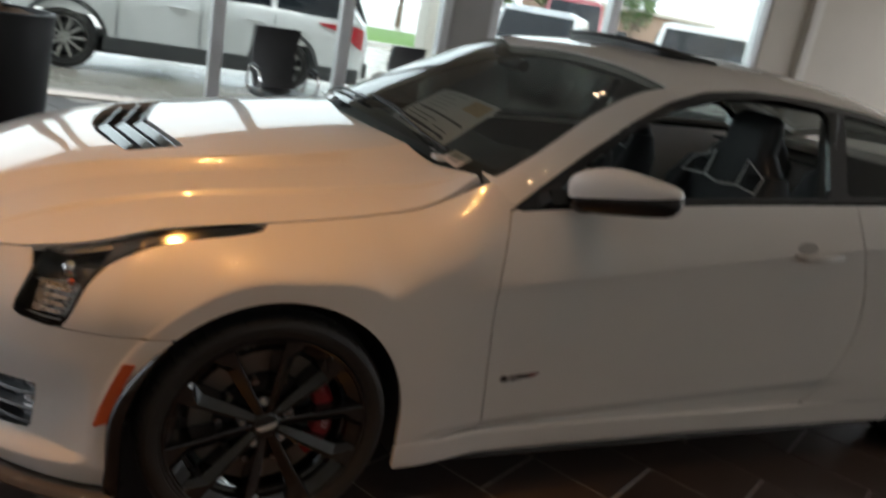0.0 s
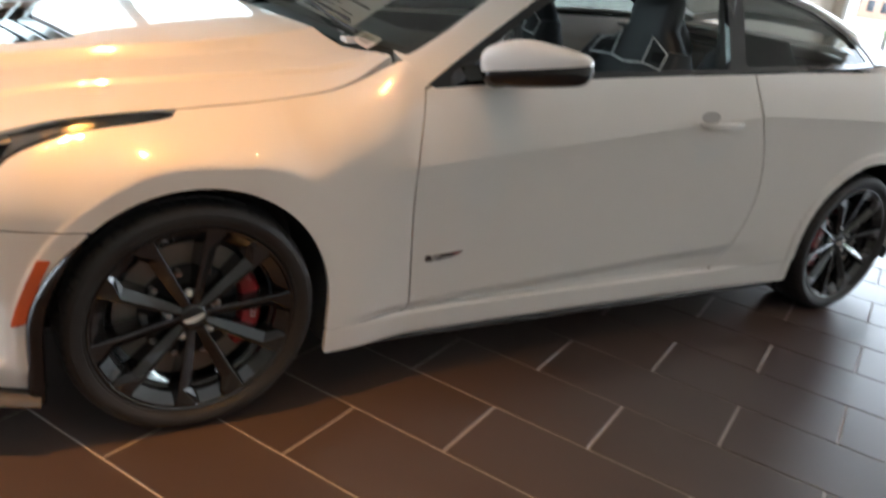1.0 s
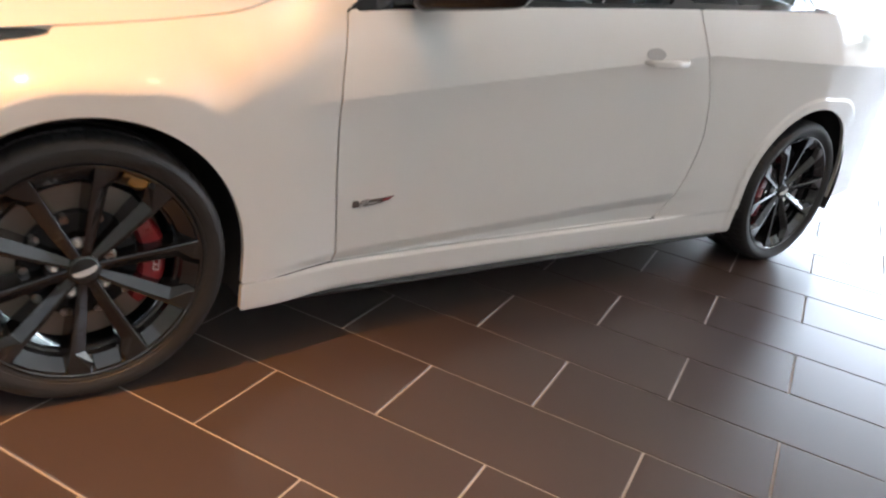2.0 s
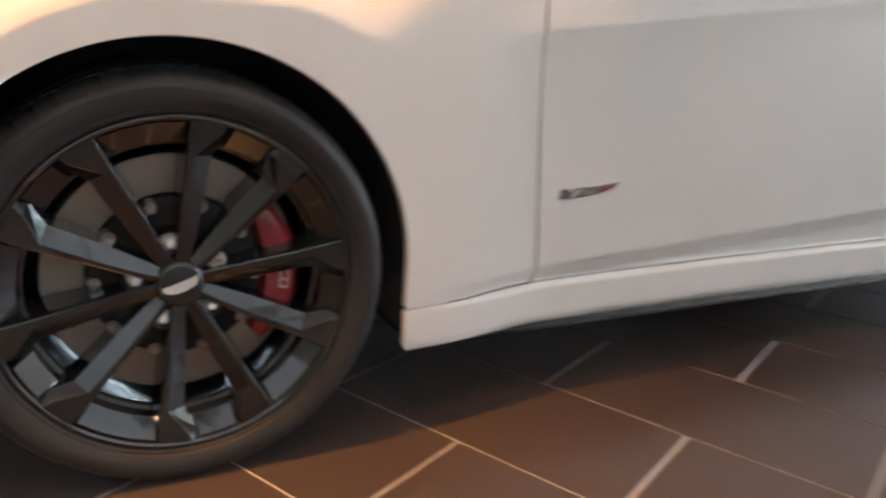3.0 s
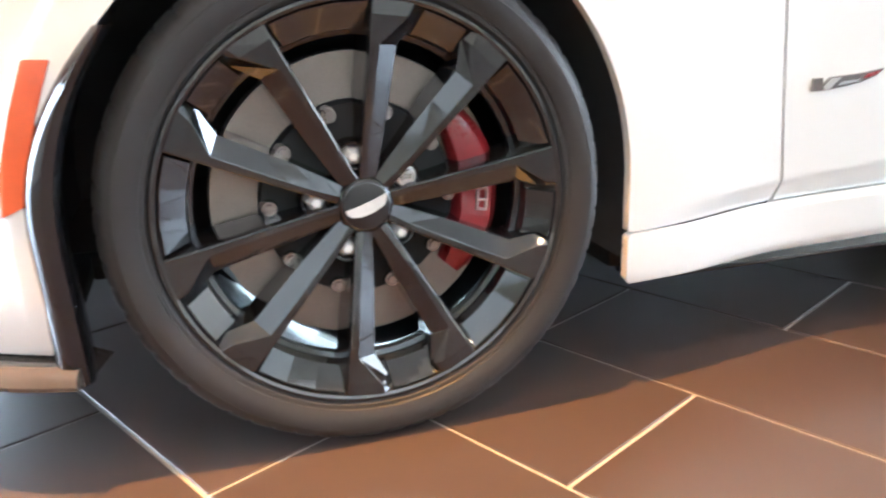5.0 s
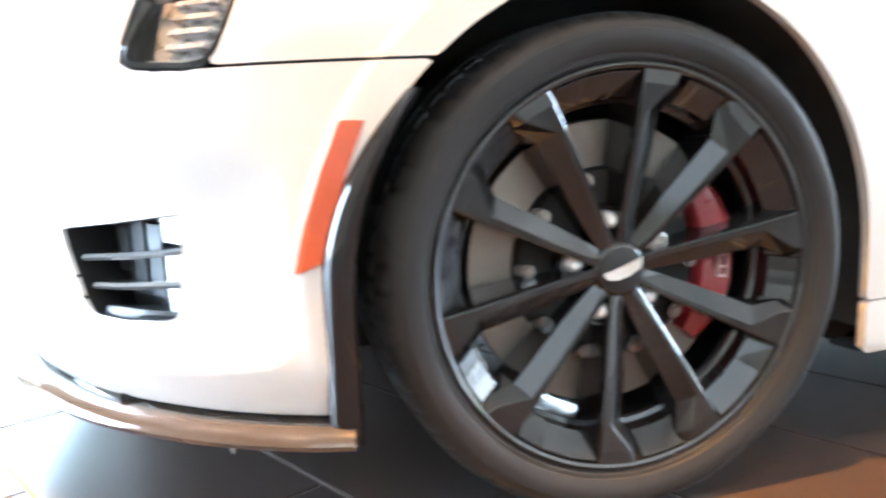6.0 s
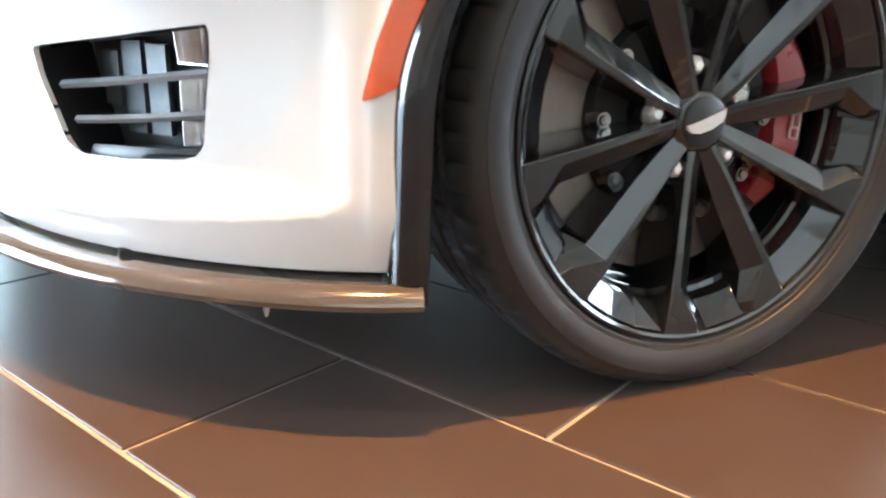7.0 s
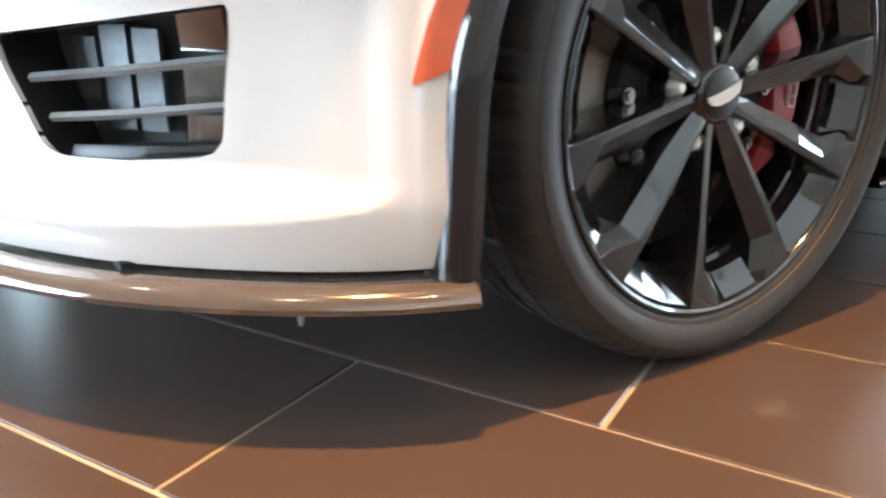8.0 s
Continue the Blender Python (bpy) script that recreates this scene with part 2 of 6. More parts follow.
def inside(poly, a, b):
    """Signed distance to a polygon, negative within."""
    poly = np.asarray(poly, float)
    shape = np.shape(a)
    p = np.stack([np.ravel(a), np.ravel(b)], 1)
    best, odd = np.full(len(p), 1e9), np.zeros(len(p), bool)
    for (x0, y0), (x1, y1) in zip(poly, np.roll(poly, -1, axis=0)):
        dx, dy = x1 - x0, y1 - y0
        t = np.clip(((p[:, 0] - x0) * dx + (p[:, 1] - y0) * dy) / (dx * dx + dy * dy + 1e-12), 0, 1)
        best = np.minimum(best, np.hypot(p[:, 0] - x0 - t * dx, p[:, 1] - y0 - t * dy))
        with np.errstate(divide="ignore", invalid="ignore"):
            odd ^= ((y0 > p[:, 1]) != (y1 > p[:, 1])) & (p[:, 0] < (x1 - x0) * (p[:, 1] - y0) / (y1 - y0 + 1e-15) + x0)
    return np.where(odd, -best, best).reshape(shape)


def sheet(name, S, us, vs, cut, material, parent, label="", hem=0.014, lift=0.0, mirror=False):
    """The piece of the surface S(u, v) where cut(u, v, points) is negative, with a folded edge."""
    us, vs = np.asarray(us, float), np.asarray(vs, float)
    U, V = np.meshgrid(us, vs, indexing="ij")
    D = cut(U, V, S(U, V))
    D = np.where(np.abs(D) < 1e-6, 1e-6, D)
    index, coords = {}, []

    def node(i, j):
        key = (i, j)
        if key not in index:
            index[key] = len(coords)
            coords.append((us[i], vs[j]))
        return index[key]

    def cross(i, j, k, l):
        key = (i, j, k, l) if (i, j) < (k, l) else (k, l, i, j)
        if key not in index:
            a, b, c, d = key
            t = min(max(D[a, b] / (D[a, b] - D[c, d]), 0.03), 0.97)
            index[key] = len(coords)
            coords.append((us[a] + t * (us[c] - us[a]), vs[b] + t * (vs[d] - vs[b])))
        return index[key]

    neg = D < 0
    count = neg[:-1, :-1].astype(int) + neg[1:, :-1] + neg[1:, 1:] + neg[:-1, 1:]
    faces = []
    for i, j in zip(*np.nonzero(count)):
        ring = ((i, j), (i + 1, j), (i + 1, j + 1), (i, j + 1))
        if count[i, j] == 4:
            faces.append([node(*c) for c in ring])
            continue
        f = []
        for a, b in zip(ring, ring[1:] + ring[:1]):
            if neg[a]:
                f.append(node(*a))
            if neg[a] != neg[b]:
                f.append(cross(*a, *b))
        if len(f) > 2:
            faces.append(f)
    c = np.array(coords)
    h = 0.003
    P = S(c[:, 0], c[:, 1])
    N = np.cross(S(c[:, 0] + h, c[:, 1]) - S(c[:, 0] - h, c[:, 1]), S(c[:, 0], c[:, 1] + h) - S(c[:, 0], c[:, 1] - h))
    N /= np.linalg.norm(N, axis=1, keepdims=True) + 1e-12
    P = P + N * lift
    normals = [tuple(v) for v in N]
    verts = [tuple(v) for v in P]
    if hem:
        once = {}
        for f in faces:
            for a, b in zip(f, f[1:] + f[:1]):
                once[(a, b)] = True
        rim = [(a, b) for a, b in once if (b, a) not in once]
        top, low = {}, {}
        for a, b in rim:
            for v in (a, b):
                if v not in top:
                    top[v] = len(verts)
                    verts.append(tuple(P[v] - N[v] * 0.0006))
                    normals.append((0, 0, 0))
                    low[v] = len(verts)
                    verts.append(tuple(P[v] - N[v] * hem))
                    normals.append((0, 0, 0))
        for a, b in rim:
            faces.append([b, a, top[a], top[b]])
            faces.append([top[b], top[a], low[a], low[b]])
    made = []
    for flip in ((False, True) if mirror else (False,)):
        vv = [(x, 2 * YC - y, z) for x, y, z in verts] if flip else verts
        nn = [(x, -y, z) for x, y, z in normals] if flip else normals
        ff = [f[::-1] for f in faces] if flip else faces
        me = bpy.data.meshes.new(name)
        me.from_pydata(vv, [], ff)
        me.polygons.foreach_set("use_smooth", [True] * len(me.polygons))
        me.normals_split_custom_set_from_vertices(nn)
        made.append(as_object(name, me, material, parent, label))
    return made[0]


# ---- the car's surfaces: x runs back from the front axle, y in from the near flank, z up ----
YC = 0.885          # the car's centre plane
WB = 2.777          # wheelbase


def smooth(a, b, v):
    s = np.clip((np.asarray(v, float) - a) / (b - a), 0, 1)
    return s * s * (3 - 2 * s)


def curve(xs, ys):
    """A smooth monotone-ish interpolation (cubic Hermite, finite differences)."""
    xs, ys = np.array(xs, float), np.array(ys, float)
    slope = np.diff(ys) / np.diff(xs)
    m = np.concatenate([[slope[0]], (slope[1:] + slope[:-1]) / 2, [slope[-1]]])
    flat = np.concatenate([[False], slope[1:] * slope[:-1] <= 0, [False]])
    m[flat] = 0

    def f(v):
        v = np.clip(np.asarray(v, float), xs[0], xs[-1])
        i = np.clip(np.searchsorted(xs, v) - 1, 0, len(xs) - 2)
        h = xs[i + 1] - xs[i]
        t = (v - xs[i]) / h
        return ((2 * t**3 - 3 * t**2 + 1) * ys[i] + (t**3 - 2 * t**2 + t) * h * m[i]
                + (3 * t**2 - 2 * t**3) * ys[i + 1] + (t**3 - t**2) * h * m[i + 1])
    return f


PLAN = np.array([(-0.84, 0.885), (-0.835, 0.70), (-0.805, 0.50), (-0.740, 0.34), (-0.655, 0.205), (-0.56, 0.108), (-0.47, 0.042),
                 (-0.40, 0.006), (-0.33, -0.016), (-0.20, -0.032), (0.0, -0.036), (0.2, -0.030), (0.36, -0.016), (0.5, -0.005), (0.7, 0.003),
                 (1.2, 0.005), (1.8, 0.0), (2.3, -0.014), (2.6, -0.030), (2.777, -0.034), (3.0, -0.028), (3.3, 0.012), (3.55, 0.09),
                 (3.70, 0.25), (3.78, 0.5), (3.80, 0.885)])
_u = np.concatenate([[0], np.cumsum(np.hypot(*np.diff(PLAN, axis=0).T))])
plan_x, plan_y = curve(_u, PLAN[:, 0]), curve(_u, PLAN[:, 1])
U_END = _u[-1]
_fine = np.linspace(0, U_END, 4000)
_fx = np.maximum.accumulate(plan_x(_fine) + np.arange(4000) * 1e-9)


def u_of(x):
    """The place along the plan curve of a point at x."""
    return np.interp(x, _fx, _fine)


# the hood's shut line, and the belt line under the side windows
seam_y = curve([-0.84, -0.7, -0.512, -0.41, -0.3, 0.0, 0.25, 0.40, 0.55, 0.7], [0.42, 0.27, 0.152, 0.122, 0.118, 0.112, 0.120, 0.135, 0.166, 0.18])
seam_z = curve([-0.84, -0.7, -0.512, -0.41, -0.34, -0.28, -0.17, 0.03, 0.246, 0.385, 0.461, 0.524, 0.56, 0.7],
               [0.645, 0.677, 0.723, 0.746, 0.766, 0.780, 0.796, 0.818, 0.846, 0.873, 0.906, 0.945, 0.962, 0.98])
belt_z = curve([0.4, 0.616, 1.159, 1.9, 2.316, 2.754, 3.0, 3.8], [0.87, 0.896, 0.945, 0.998, 1.025, 1.044, 1.045, 1.03])


def arch_d(x, z, at):
    return np.hypot(x - at, z - (0.313 if at == 0 else 0.325))


def inset(x, z):
    """How far the flank lies inside the plan curve."""
    x, z = np.asarray(x, float), np.asarray(z, float)
    crease = np.clip(0.690 + 0.118 * (x - 0.57), 0.62, 0.86)
    up, down = np.maximum(z - crease, 0), np.maximum(crease - z, 0)
    door = 0.10 * up + 0.68 * up**2 + 0.030 * down + 0.006 * (1 - np.exp(-down / 0.05))
    fold = 0.273 + 0.059 * (x - 0.627)
    hollow = 0.025 * np.clip((fold + 0.004 - z) / 0.040, 0, 1) ** 1.15 * smooth(2.25, 1.7, x) * smooth(0.37, 0.60, x)
    sill_top = np.interp(x, [0.36, 0.64, 1.1, 1.6, 2.2, 2.4], [0.236, 0.240, 0.246, 0.248, 0.257, 0.262])
    sill = smooth(sill_top + 0.006, sill_top - 0.008, z)
    under = 0.028 * smooth(0.185, 0.13, z) ** 1.5
    door = door + 0.004 * sill + under
    zs, ys = seam_z(x), seam_y(x)
    crest = 0.313 + np.sqrt(np.maximum((0.397 + 0.043 * smooth(0.02, 0.26, x)) ** 2 - x**2, 0.0))
    near = smooth(0.37, 0.22, np.abs(x))
    start = (zs - 0.17) * (1 - near) + np.minimum(crest, zs - 0.08) * near
    s = np.clip((z - start) / (zs - start), 0, 1.3)
    yp = np.interp(x, PLAN[:, 0], PLAN[:, 1])
    roll = np.maximum(ys - yp, 0.02) * s ** (2.3 - 0.85 * near)
    fender = roll + under * 0.6
    front = smooth(0.66, 0.42, x)
    d = fender * front + door * (1 - front) + hollow * (1 - sill)
    # bumper: hollow face with a ledge under the air intake, then a chin
    ledge = np.interp(x, [-0.84, -0.62, -0.5, -0.44, -0.41], [0.205, 0.210, 0.221, 0.231, 0.245])
    wide = np.interp(x, [-0.62, -0.5, -0.41], [0.060, 0.042, 0.012])
    pocket = smooth(-0.402, -0.440, x) * np.clip((z - ledge) / wide, 0, 1) * smooth(0.50, 0.36, z)
    d = d + pocket * np.interp(x, [-0.84, -0.76, -0.68, -0.50, -0.44, -0.40], [0.0, 0.022, 0.034, 0.022, 0.011, 0.006])
    chin = smooth(-0.33, -0.38, x)
    d = d + chin * (0.022 * smooth(0.235, 0.15, z))
    # lip of the wheel arches
    for at in (0.0, WB):
        r = arch_d(x, np.maximum(z, 0.30), at)
        edge = 0.397 + 0.043 * smooth(0.02, 0.26, x - at)
        lip = smooth(edge + 0.007, edge - 0.006, r) * np.where(x < at, smooth(0.11, 0.34, z), smooth(0.50, 0.67, z) * smooth(0.33, 0.23, x - at))
        d = d - (0.0065 if at else 0.004 * smooth(-0.10, -0.25, x)) * lip
    return d


def flank(u, z):
    """A point of the flank, for a place along the plan curve and a height."""
    u, z = np.broadcast_arrays(np.asarray(u, float), np.asarray(z, float))
    u = np.clip(u, -0.003, U_END + 0.003)
    x, y = plan_x(u), plan_y(u)
    tx, ty = plan_x(u + 0.004) - plan_x(u - 0.004), plan_y(u + 0.004) - plan_y(u - 0.004)
    n = np.hypot(tx, ty)
    nx, ny = -ty / n, tx / n           # inward
    d = inset(x, z)
    return np.stack([x + nx * d, y + ny * d, z], -1)


hood_mid = curve([-0.90, -0.82, -0.7, -0.5, -0.3, 0.0, 0.3, 0.6], [0.665, 0.725, 0.772, 0.832, 0.872, 0.925, 0.968, 1.0])


def hood(x, y):
    """The hood: a crowned sheet with a raised middle."""
    x, y = np.broadcast_arrays(np.asarray(x, float), np.asarray(y, float))
    t = np.abs(y - YC)
    e = YC - seam_y(x)
    zs, zm = seam_z(x), hood_mid(x)
    k = np.clip(t / e, 0, 1.05)
    z = zm - 0.022 - (zm - 0.022 - zs) * k**2.6
    ridge = curve([-0.8, -0.4, -0.16, 0.1, 0.32, 0.5], [0.34, 0.424, 0.461, 0.481, 0.462, 0.42])(x)
    wide = np.interp(x, [-0.7, -0.4, 0.22, 0.36], [0.10, 0.045, 0.030, 0.14])
    z = z + 0.026 * np.clip((ridge + wide - t) / wide, 0, 1) ** 1.5
    edge = np.interp(x, [-0.7, -0.244, 0.03, 0.24, 0.43, 0.6], [0.585, 0.611, 0.636, 0.648, 0.660, 0.67])
    z = z + 0.010 * smooth(edge + 0.012, edge - 0.006, t) * smooth(0.62, 0.40, x) * smooth(-0.75, -0.45, x)
    return np.stack([x, y, z], -1)


def smin(a, b, k):
    h = np.clip(0.5 + 0.5 * (b - a) / k, 0, 1)
    return b * (1 - h) + a * h - k * h * (1 - h)


roof_mid = curve([0.6, 0.95, 1.1, 1.3, 1.6, 2.0, 2.3, 2.6, 2.9, 3.2, 3.6], [1.24, 1.314, 1.339, 1.360, 1.380, 1.376, 1.352, 1.306, 1.235, 1.14, 1.02])


def cabin_z(x, y):
    x, y = np.broadcast_arrays(np.asarray(x, float), np.asarray(y, float))
    t = np.abs(y - YC)
    k = t / 0.72
    wind = 0.985 - 0.03 * k**2 + 0.485 * (x - (0.30 + 0.25 * k**2))
    roof = roof_mid(x) - 0.085 * (t / 0.6) ** 2.4
    ys = YC - t - 0.10 * np.maximum(x - 2.0, 0) ** 2
    side = 0.9 + 2.05 * (ys - 0.055) - 0.9 * np.maximum(ys - 0.055, 0) ** 2
    return smin(smin(wind, roof, 0.035), side, 0.075)


def cabin(x, y):
    x, y = np.broadcast_arrays(np.asarray(x, float), np.asarray(y, float))
    return np.stack([x, y, cabin_z(x, y)], -1)


# ---- the car ----
coupe = thing("sports_coupe", pose(0, 0, 0), "pearl white two-door sports coupe with black wheels, on dark tiles", "car")


def xz(points):
    """An outline in (x, z) as places on the flank."""
    out = []
    for x, z in points:
        u = float(u_of(x))
        for _ in range(6):
            u += 0.8 * (x - float(flank(u, z)[0]))
        out.append((u, z))
    return out


def ux(x, z):
    return xz([(x, z)])[0][0]


def ring0(x, z, at, zc):
    return np.hypot(x - at, np.maximum(z - zc, 0))


def arch_cut(P, r=0.350):
    x, z = P[..., 0], P[..., 2]
    front = r + (0.018 * smooth(0.57, 0.34, z) - 0.009 * smooth(0.27, 0.17, z)) * (x < 0)
    return np.maximum(front - ring0(x, z, 0.0, 0.313), (r + 0.002) - ring0(x, z, WB, 0.328))


LAMP = xz(softened([(-0.028, 0.8025), (-0.064, 0.8060), (-0.129, 0.8005), (-0.206, 0.790), (-0.280, 0.778), (-0.340, 0.764), (-0.410, 0.744), (-0.512, 0.721), (-0.548, 0.650), (-0.581, 0.572),
                    (-0.530, 0.568), (-0.477, 0.563), (-0.452, 0.610), (-0.430, 0.665), (-0.386, 0.711), (-0.329, 0.738), (-0.258, 0.760), (-0.158, 0.779), (-0.093, 0.789)], 0.03))
VENT = xz([(-0.522, 0.400), (-0.525, 0.4035), (-0.605, 0.390), (-0.684, 0.3765), (-0.6875, 0.373), (-0.683, 0.345), (-0.672, 0.310), (-0.662, 0.276), (-0.655, 0.2675), (-0.645, 0.2650),
           (-0.60, 0.2660), (-0.551, 0.2710), (-0.538, 0.2760), (-0.531, 0.2880), (-0.527, 0.330)])
DOOR = [tuple(p) for p in rounded(xz([(0.602, 0.93), (0.586, 0.80), (0.580, 0.70), (0.588, 0.58), (0.604, 0.43), (0.624, 0.26), (0.630, 0.20), (0.642, 0.14), (0.9, 0.14), (1.3, 0.14),
                                      (1.7, 0.15), (1.95, 0.24), (2.04, 0.38), (2.082, 0.548), (2.062, 0.65), (2.038, 0.724), (1.985, 0.82), (1.931, 0.91), (1.87, 1.06), (1.2, 1.06)]), 1)]
MARKER = xz([(-0.400, 0.3375), (-0.4015, 0.341), (-0.390, 0.39), (-0.370, 0.449), (-0.3475, 0.503), (-0.344, 0.5055), (-0.318, 0.5045), (-0.342, 0.447), (-0.360, 0.389), (-0.3705, 0.355), (-0.3725, 0.3505)])
LOWER_GRILLE = [(-0.1, 0.185), (0.33, 0.185), (0.405, 0.20), (0.36, 0.33), (-0.1, 0.33)]
UPPER_GRILLE = [(-0.1, 0.40), (0.30, 0.40), (0.37, 0.64), (0.30, 0.665), (-0.1, 0.665)]
GAP = 0.0028


def top_of(x):
    """Where the flank ends above: the hood's shut line, then the belt line."""
    return np.where(x < 0.56, seam_z(x) - 0.002, np.interp(x, [0.56, 0.60, 0.63], [0.960, 0.915, 0.897]) * (x < 0.63) + belt_z(x) * (x >= 0.63))


def sill_line(x):
    return np.interp(x, [0.30, 0.36, 0.64, 1.1, 1.6, 2.2, 2.45], [0.236, 0.237, 0.241, 0.247, 0.249, 0.258, 0.262])


def limits(U, V, P):
    x, z = P[..., 0], P[..., 2]
    return np.maximum(z - top_of(x), arch_cut(P))


def cut_fender(U, V, P):
    x, z = P[..., 0], P[..., 2]
    body = np.maximum(limits(U, V, P), x - 0.75)
    seam = 0.567
    low = np.where(x < 0, seam - z, sill_line(x) - z)
    d = np.maximum(body, low + GAP * 0.6)
    d = np.maximum(d, -inside(DOOR, U, V) + GAP)
    d = np.maximum(d, -inside(LAMP, U, V) + GAP * 0.6)
    return np.maximum(d, -0.535 - x)


def cut_bumper(U, V, P):
    x, z = P[..., 0], P[..., 2]
    d = np.maximum(limits(U, V, P), np.minimum(z - 0.567, x + 0.537) + GAP * 0.6)
    d = np.maximum(d, x + 0.2)
    for hole in (LAMP, VENT, LOWER_GRILLE, UPPER_GRILLE):
        d = np.maximum(d, -inside(hole, U, V) + (GAP * 0.6 if hole is LAMP else 0.0))
    return np.maximum(d, 0.168 - z)


def cut_door(U, V, P):
    return np.maximum(np.maximum(inside(DOOR, U, V) + GAP, sill_line(P[..., 0]) + 0.0012 - P[..., 2]), P[..., 2] - top_of(P[..., 0]))


def cut_quarter(U, V, P):
    x, z = P[..., 0], P[..., 2]
    d = np.maximum(limits(U, V, P), 1.7 - x)
    d = np.maximum(d, sill_line(x) - z)
    return np.maximum(d, -inside(DOOR, U, V) + GAP)


def cut_sill(U, V, P):
    x, z = P[..., 0], P[..., 2]
    return np.maximum(np.maximum(arch_cut(P), z - sill_line(x) + 0.0008), np.maximum(np.maximum(np.interp(x, [0.33, 0.7, 1.1, 2.4], [0.163, 0.161, 0.158, 0.164]) - z, 0.2 - x), x - 2.6))


def steps(a, b, n):
    return np.linspace(a, b, n)


u1, u2 = float(u_of(0.75)), float(u_of(1.7))
fender = sheet("fender", flank, steps(float(u_of(-0.54)), u1, 190), steps(0.21, 0.985, 120), cut_fender, PAINT, coupe, mirror=True)
bumper = sheet("front_bumper", flank, steps(0.0, float(u_of(-0.2)), 200), steps(0.16, 0.76, 110), cut_bumper, PAINT, coupe, hem=0.007, mirror=True)
door = sheet("door", flank, steps(float(u_of(0.56)), float(u_of(2.10)), 200), steps(0.235, 1.03, 110), cut_door, PAINT, coupe, mirror=True)
sheet("rear_quarter_panel", flank, steps(u2, U_END, 230), steps(0.235, 1.06, 110), cut_quarter, PAINT, coupe, mirror=True)
sheet("side_skirt", flank, steps(float(u_of(0.3)), float(u_of(2.5)), 230), steps(0.14, 0.27, 34), cut_sill, PAINT, coupe, mirror=True)

# hood with its two extractor vents
half = [(-0.418, 0.885), (-0.407, 0.76), (-0.379, 0.641), (-0.336, 0.524), (-0.188, 0.518), (-0.225, 0.68), (-0.262, 0.885)]
HOOD_VENT = softened(half + [(x, 2 * YC - y) for x, y in half[-2:0:-1]], 0.012)


def cowl_x(y):
    t = np.abs(y - YC) / 0.72
    return 0.345 + 0.205 * t**2


def nose_x(y):
    t = np.abs(y - YC)
    return np.interp(t, [0, 0.3, 0.45, 0.6, 0.66, 0.72, 0.78], [-0.80, -0.775, -0.735, -0.665, -0.62, -0.545, -0.50])


def cut_hood(U, V, P):
    x, y = P[..., 0], P[..., 1]
    t = np.abs(y - YC)
    d = np.maximum(t - (YC - seam_y(x)) + GAP * 0.6, np.maximum(np.maximum(x - cowl_x(y) - 0.012, x - 0.546), nose_x(y) - x))
    return np.maximum(d, -inside(HOOD_VENT, x, y))


ys_hood = np.concatenate([steps(0.10, 0.32, 46), steps(0.325, 1.445, 190), steps(1.45, 1.67, 46)])
hood_panel = sheet("hood", hood, steps(-0.82, 0.57, 170), ys_hood, cut_hood, PAINT, coupe, hem=0.02)

# cabin: windscreen, pillars and roof, side windows
DLO = softened([(0.600, 0.898), (0.9, 0.918), (1.18, 0.940), (1.56, 0.966), (1.964, 0.990), (2.441, 1.016), (2.905, 1.038),
                                  (2.82, 1.095), (2.69, 1.165), (2.46, 1.238), (2.19, 1.281), (1.831, 1.303), (1.572, 1.299), (1.356, 1.274), (1.178, 1.225), (1.036, 1.158),
                                  (0.839, 1.046), (0.70, 0.962)], 0.03)
DOOR_GLASS = softened([(0.74, 0.945), (1.2, 0.962), (1.86, 1.000), (1.90, 1.276), (1.72, 1.284), (1.60, 1.280), (1.38, 1.254), (1.22, 1.212), (1.06, 1.142), (0.88, 1.040)], 0.025)
REAR_GLASS = softened([(1.945, 1.010), (2.42, 1.034), (2.83, 1.052), (2.66, 1.150), (2.43, 1.222), (2.17, 1.263), (1.985, 1.272)], 0.025)
SUNROOF = softened([(1.375, 0.66), (1.352, 0.885), (1.375, 1.11), (1.43, 1.225), (1.85, 1.235), (1.85, 0.535), (1.43, 0.545)], 0.04)


def screen_top(t):
    return 0.955 + 0.255 * (t / 0.6) ** 1.15


def cut_screen(U, V, P):
    x, y = P[..., 0], P[..., 1]
    t = np.abs(y - YC)
    return np.maximum(np.maximum(x - screen_top(t), cowl_x(y) + 0.024 - x),
                      t - np.interp(x, [0.3, 0.52, 0.62, 0.72, 0.90, 1.1, 1.3], [0.70, 0.742, 0.735, 0.715, 0.660, 0.620, 0.585]))


def cut_back(U, V, P):
    x, t = P[..., 0], np.abs(P[..., 1] - YC)
    return np.maximum(np.maximum(2.42 + 0.10 * (t / 0.6) ** 2 - x, x - 3.12), t - 0.56)


def cut_shell(U, V, P):
    x, y, z = P[..., 0], P[..., 1], P[..., 2]
    mirrored = np.stack([x, YC - np.abs(y - YC), z], -1)
    d = np.maximum(-cut_screen(U, V, P), -cut_back(U, V, P))
    d = np.maximum(d, -np.maximum(inside(DLO, x, z), mirrored[..., 1] - 0.50))
    d = np.maximum(d, -inside(SUNROOF, x, y))
    low = np.where(x < 0.56, 9.0, np.interp(x, [0.56, 0.60, 0.63], [0.962, 0.917, 0.899]) * (x < 0.63) + (belt_z(x) + 0.001) * (x >= 0.63))
    d = np.maximum(d, low - z)
    return np.maximum(d, x - 3.15)


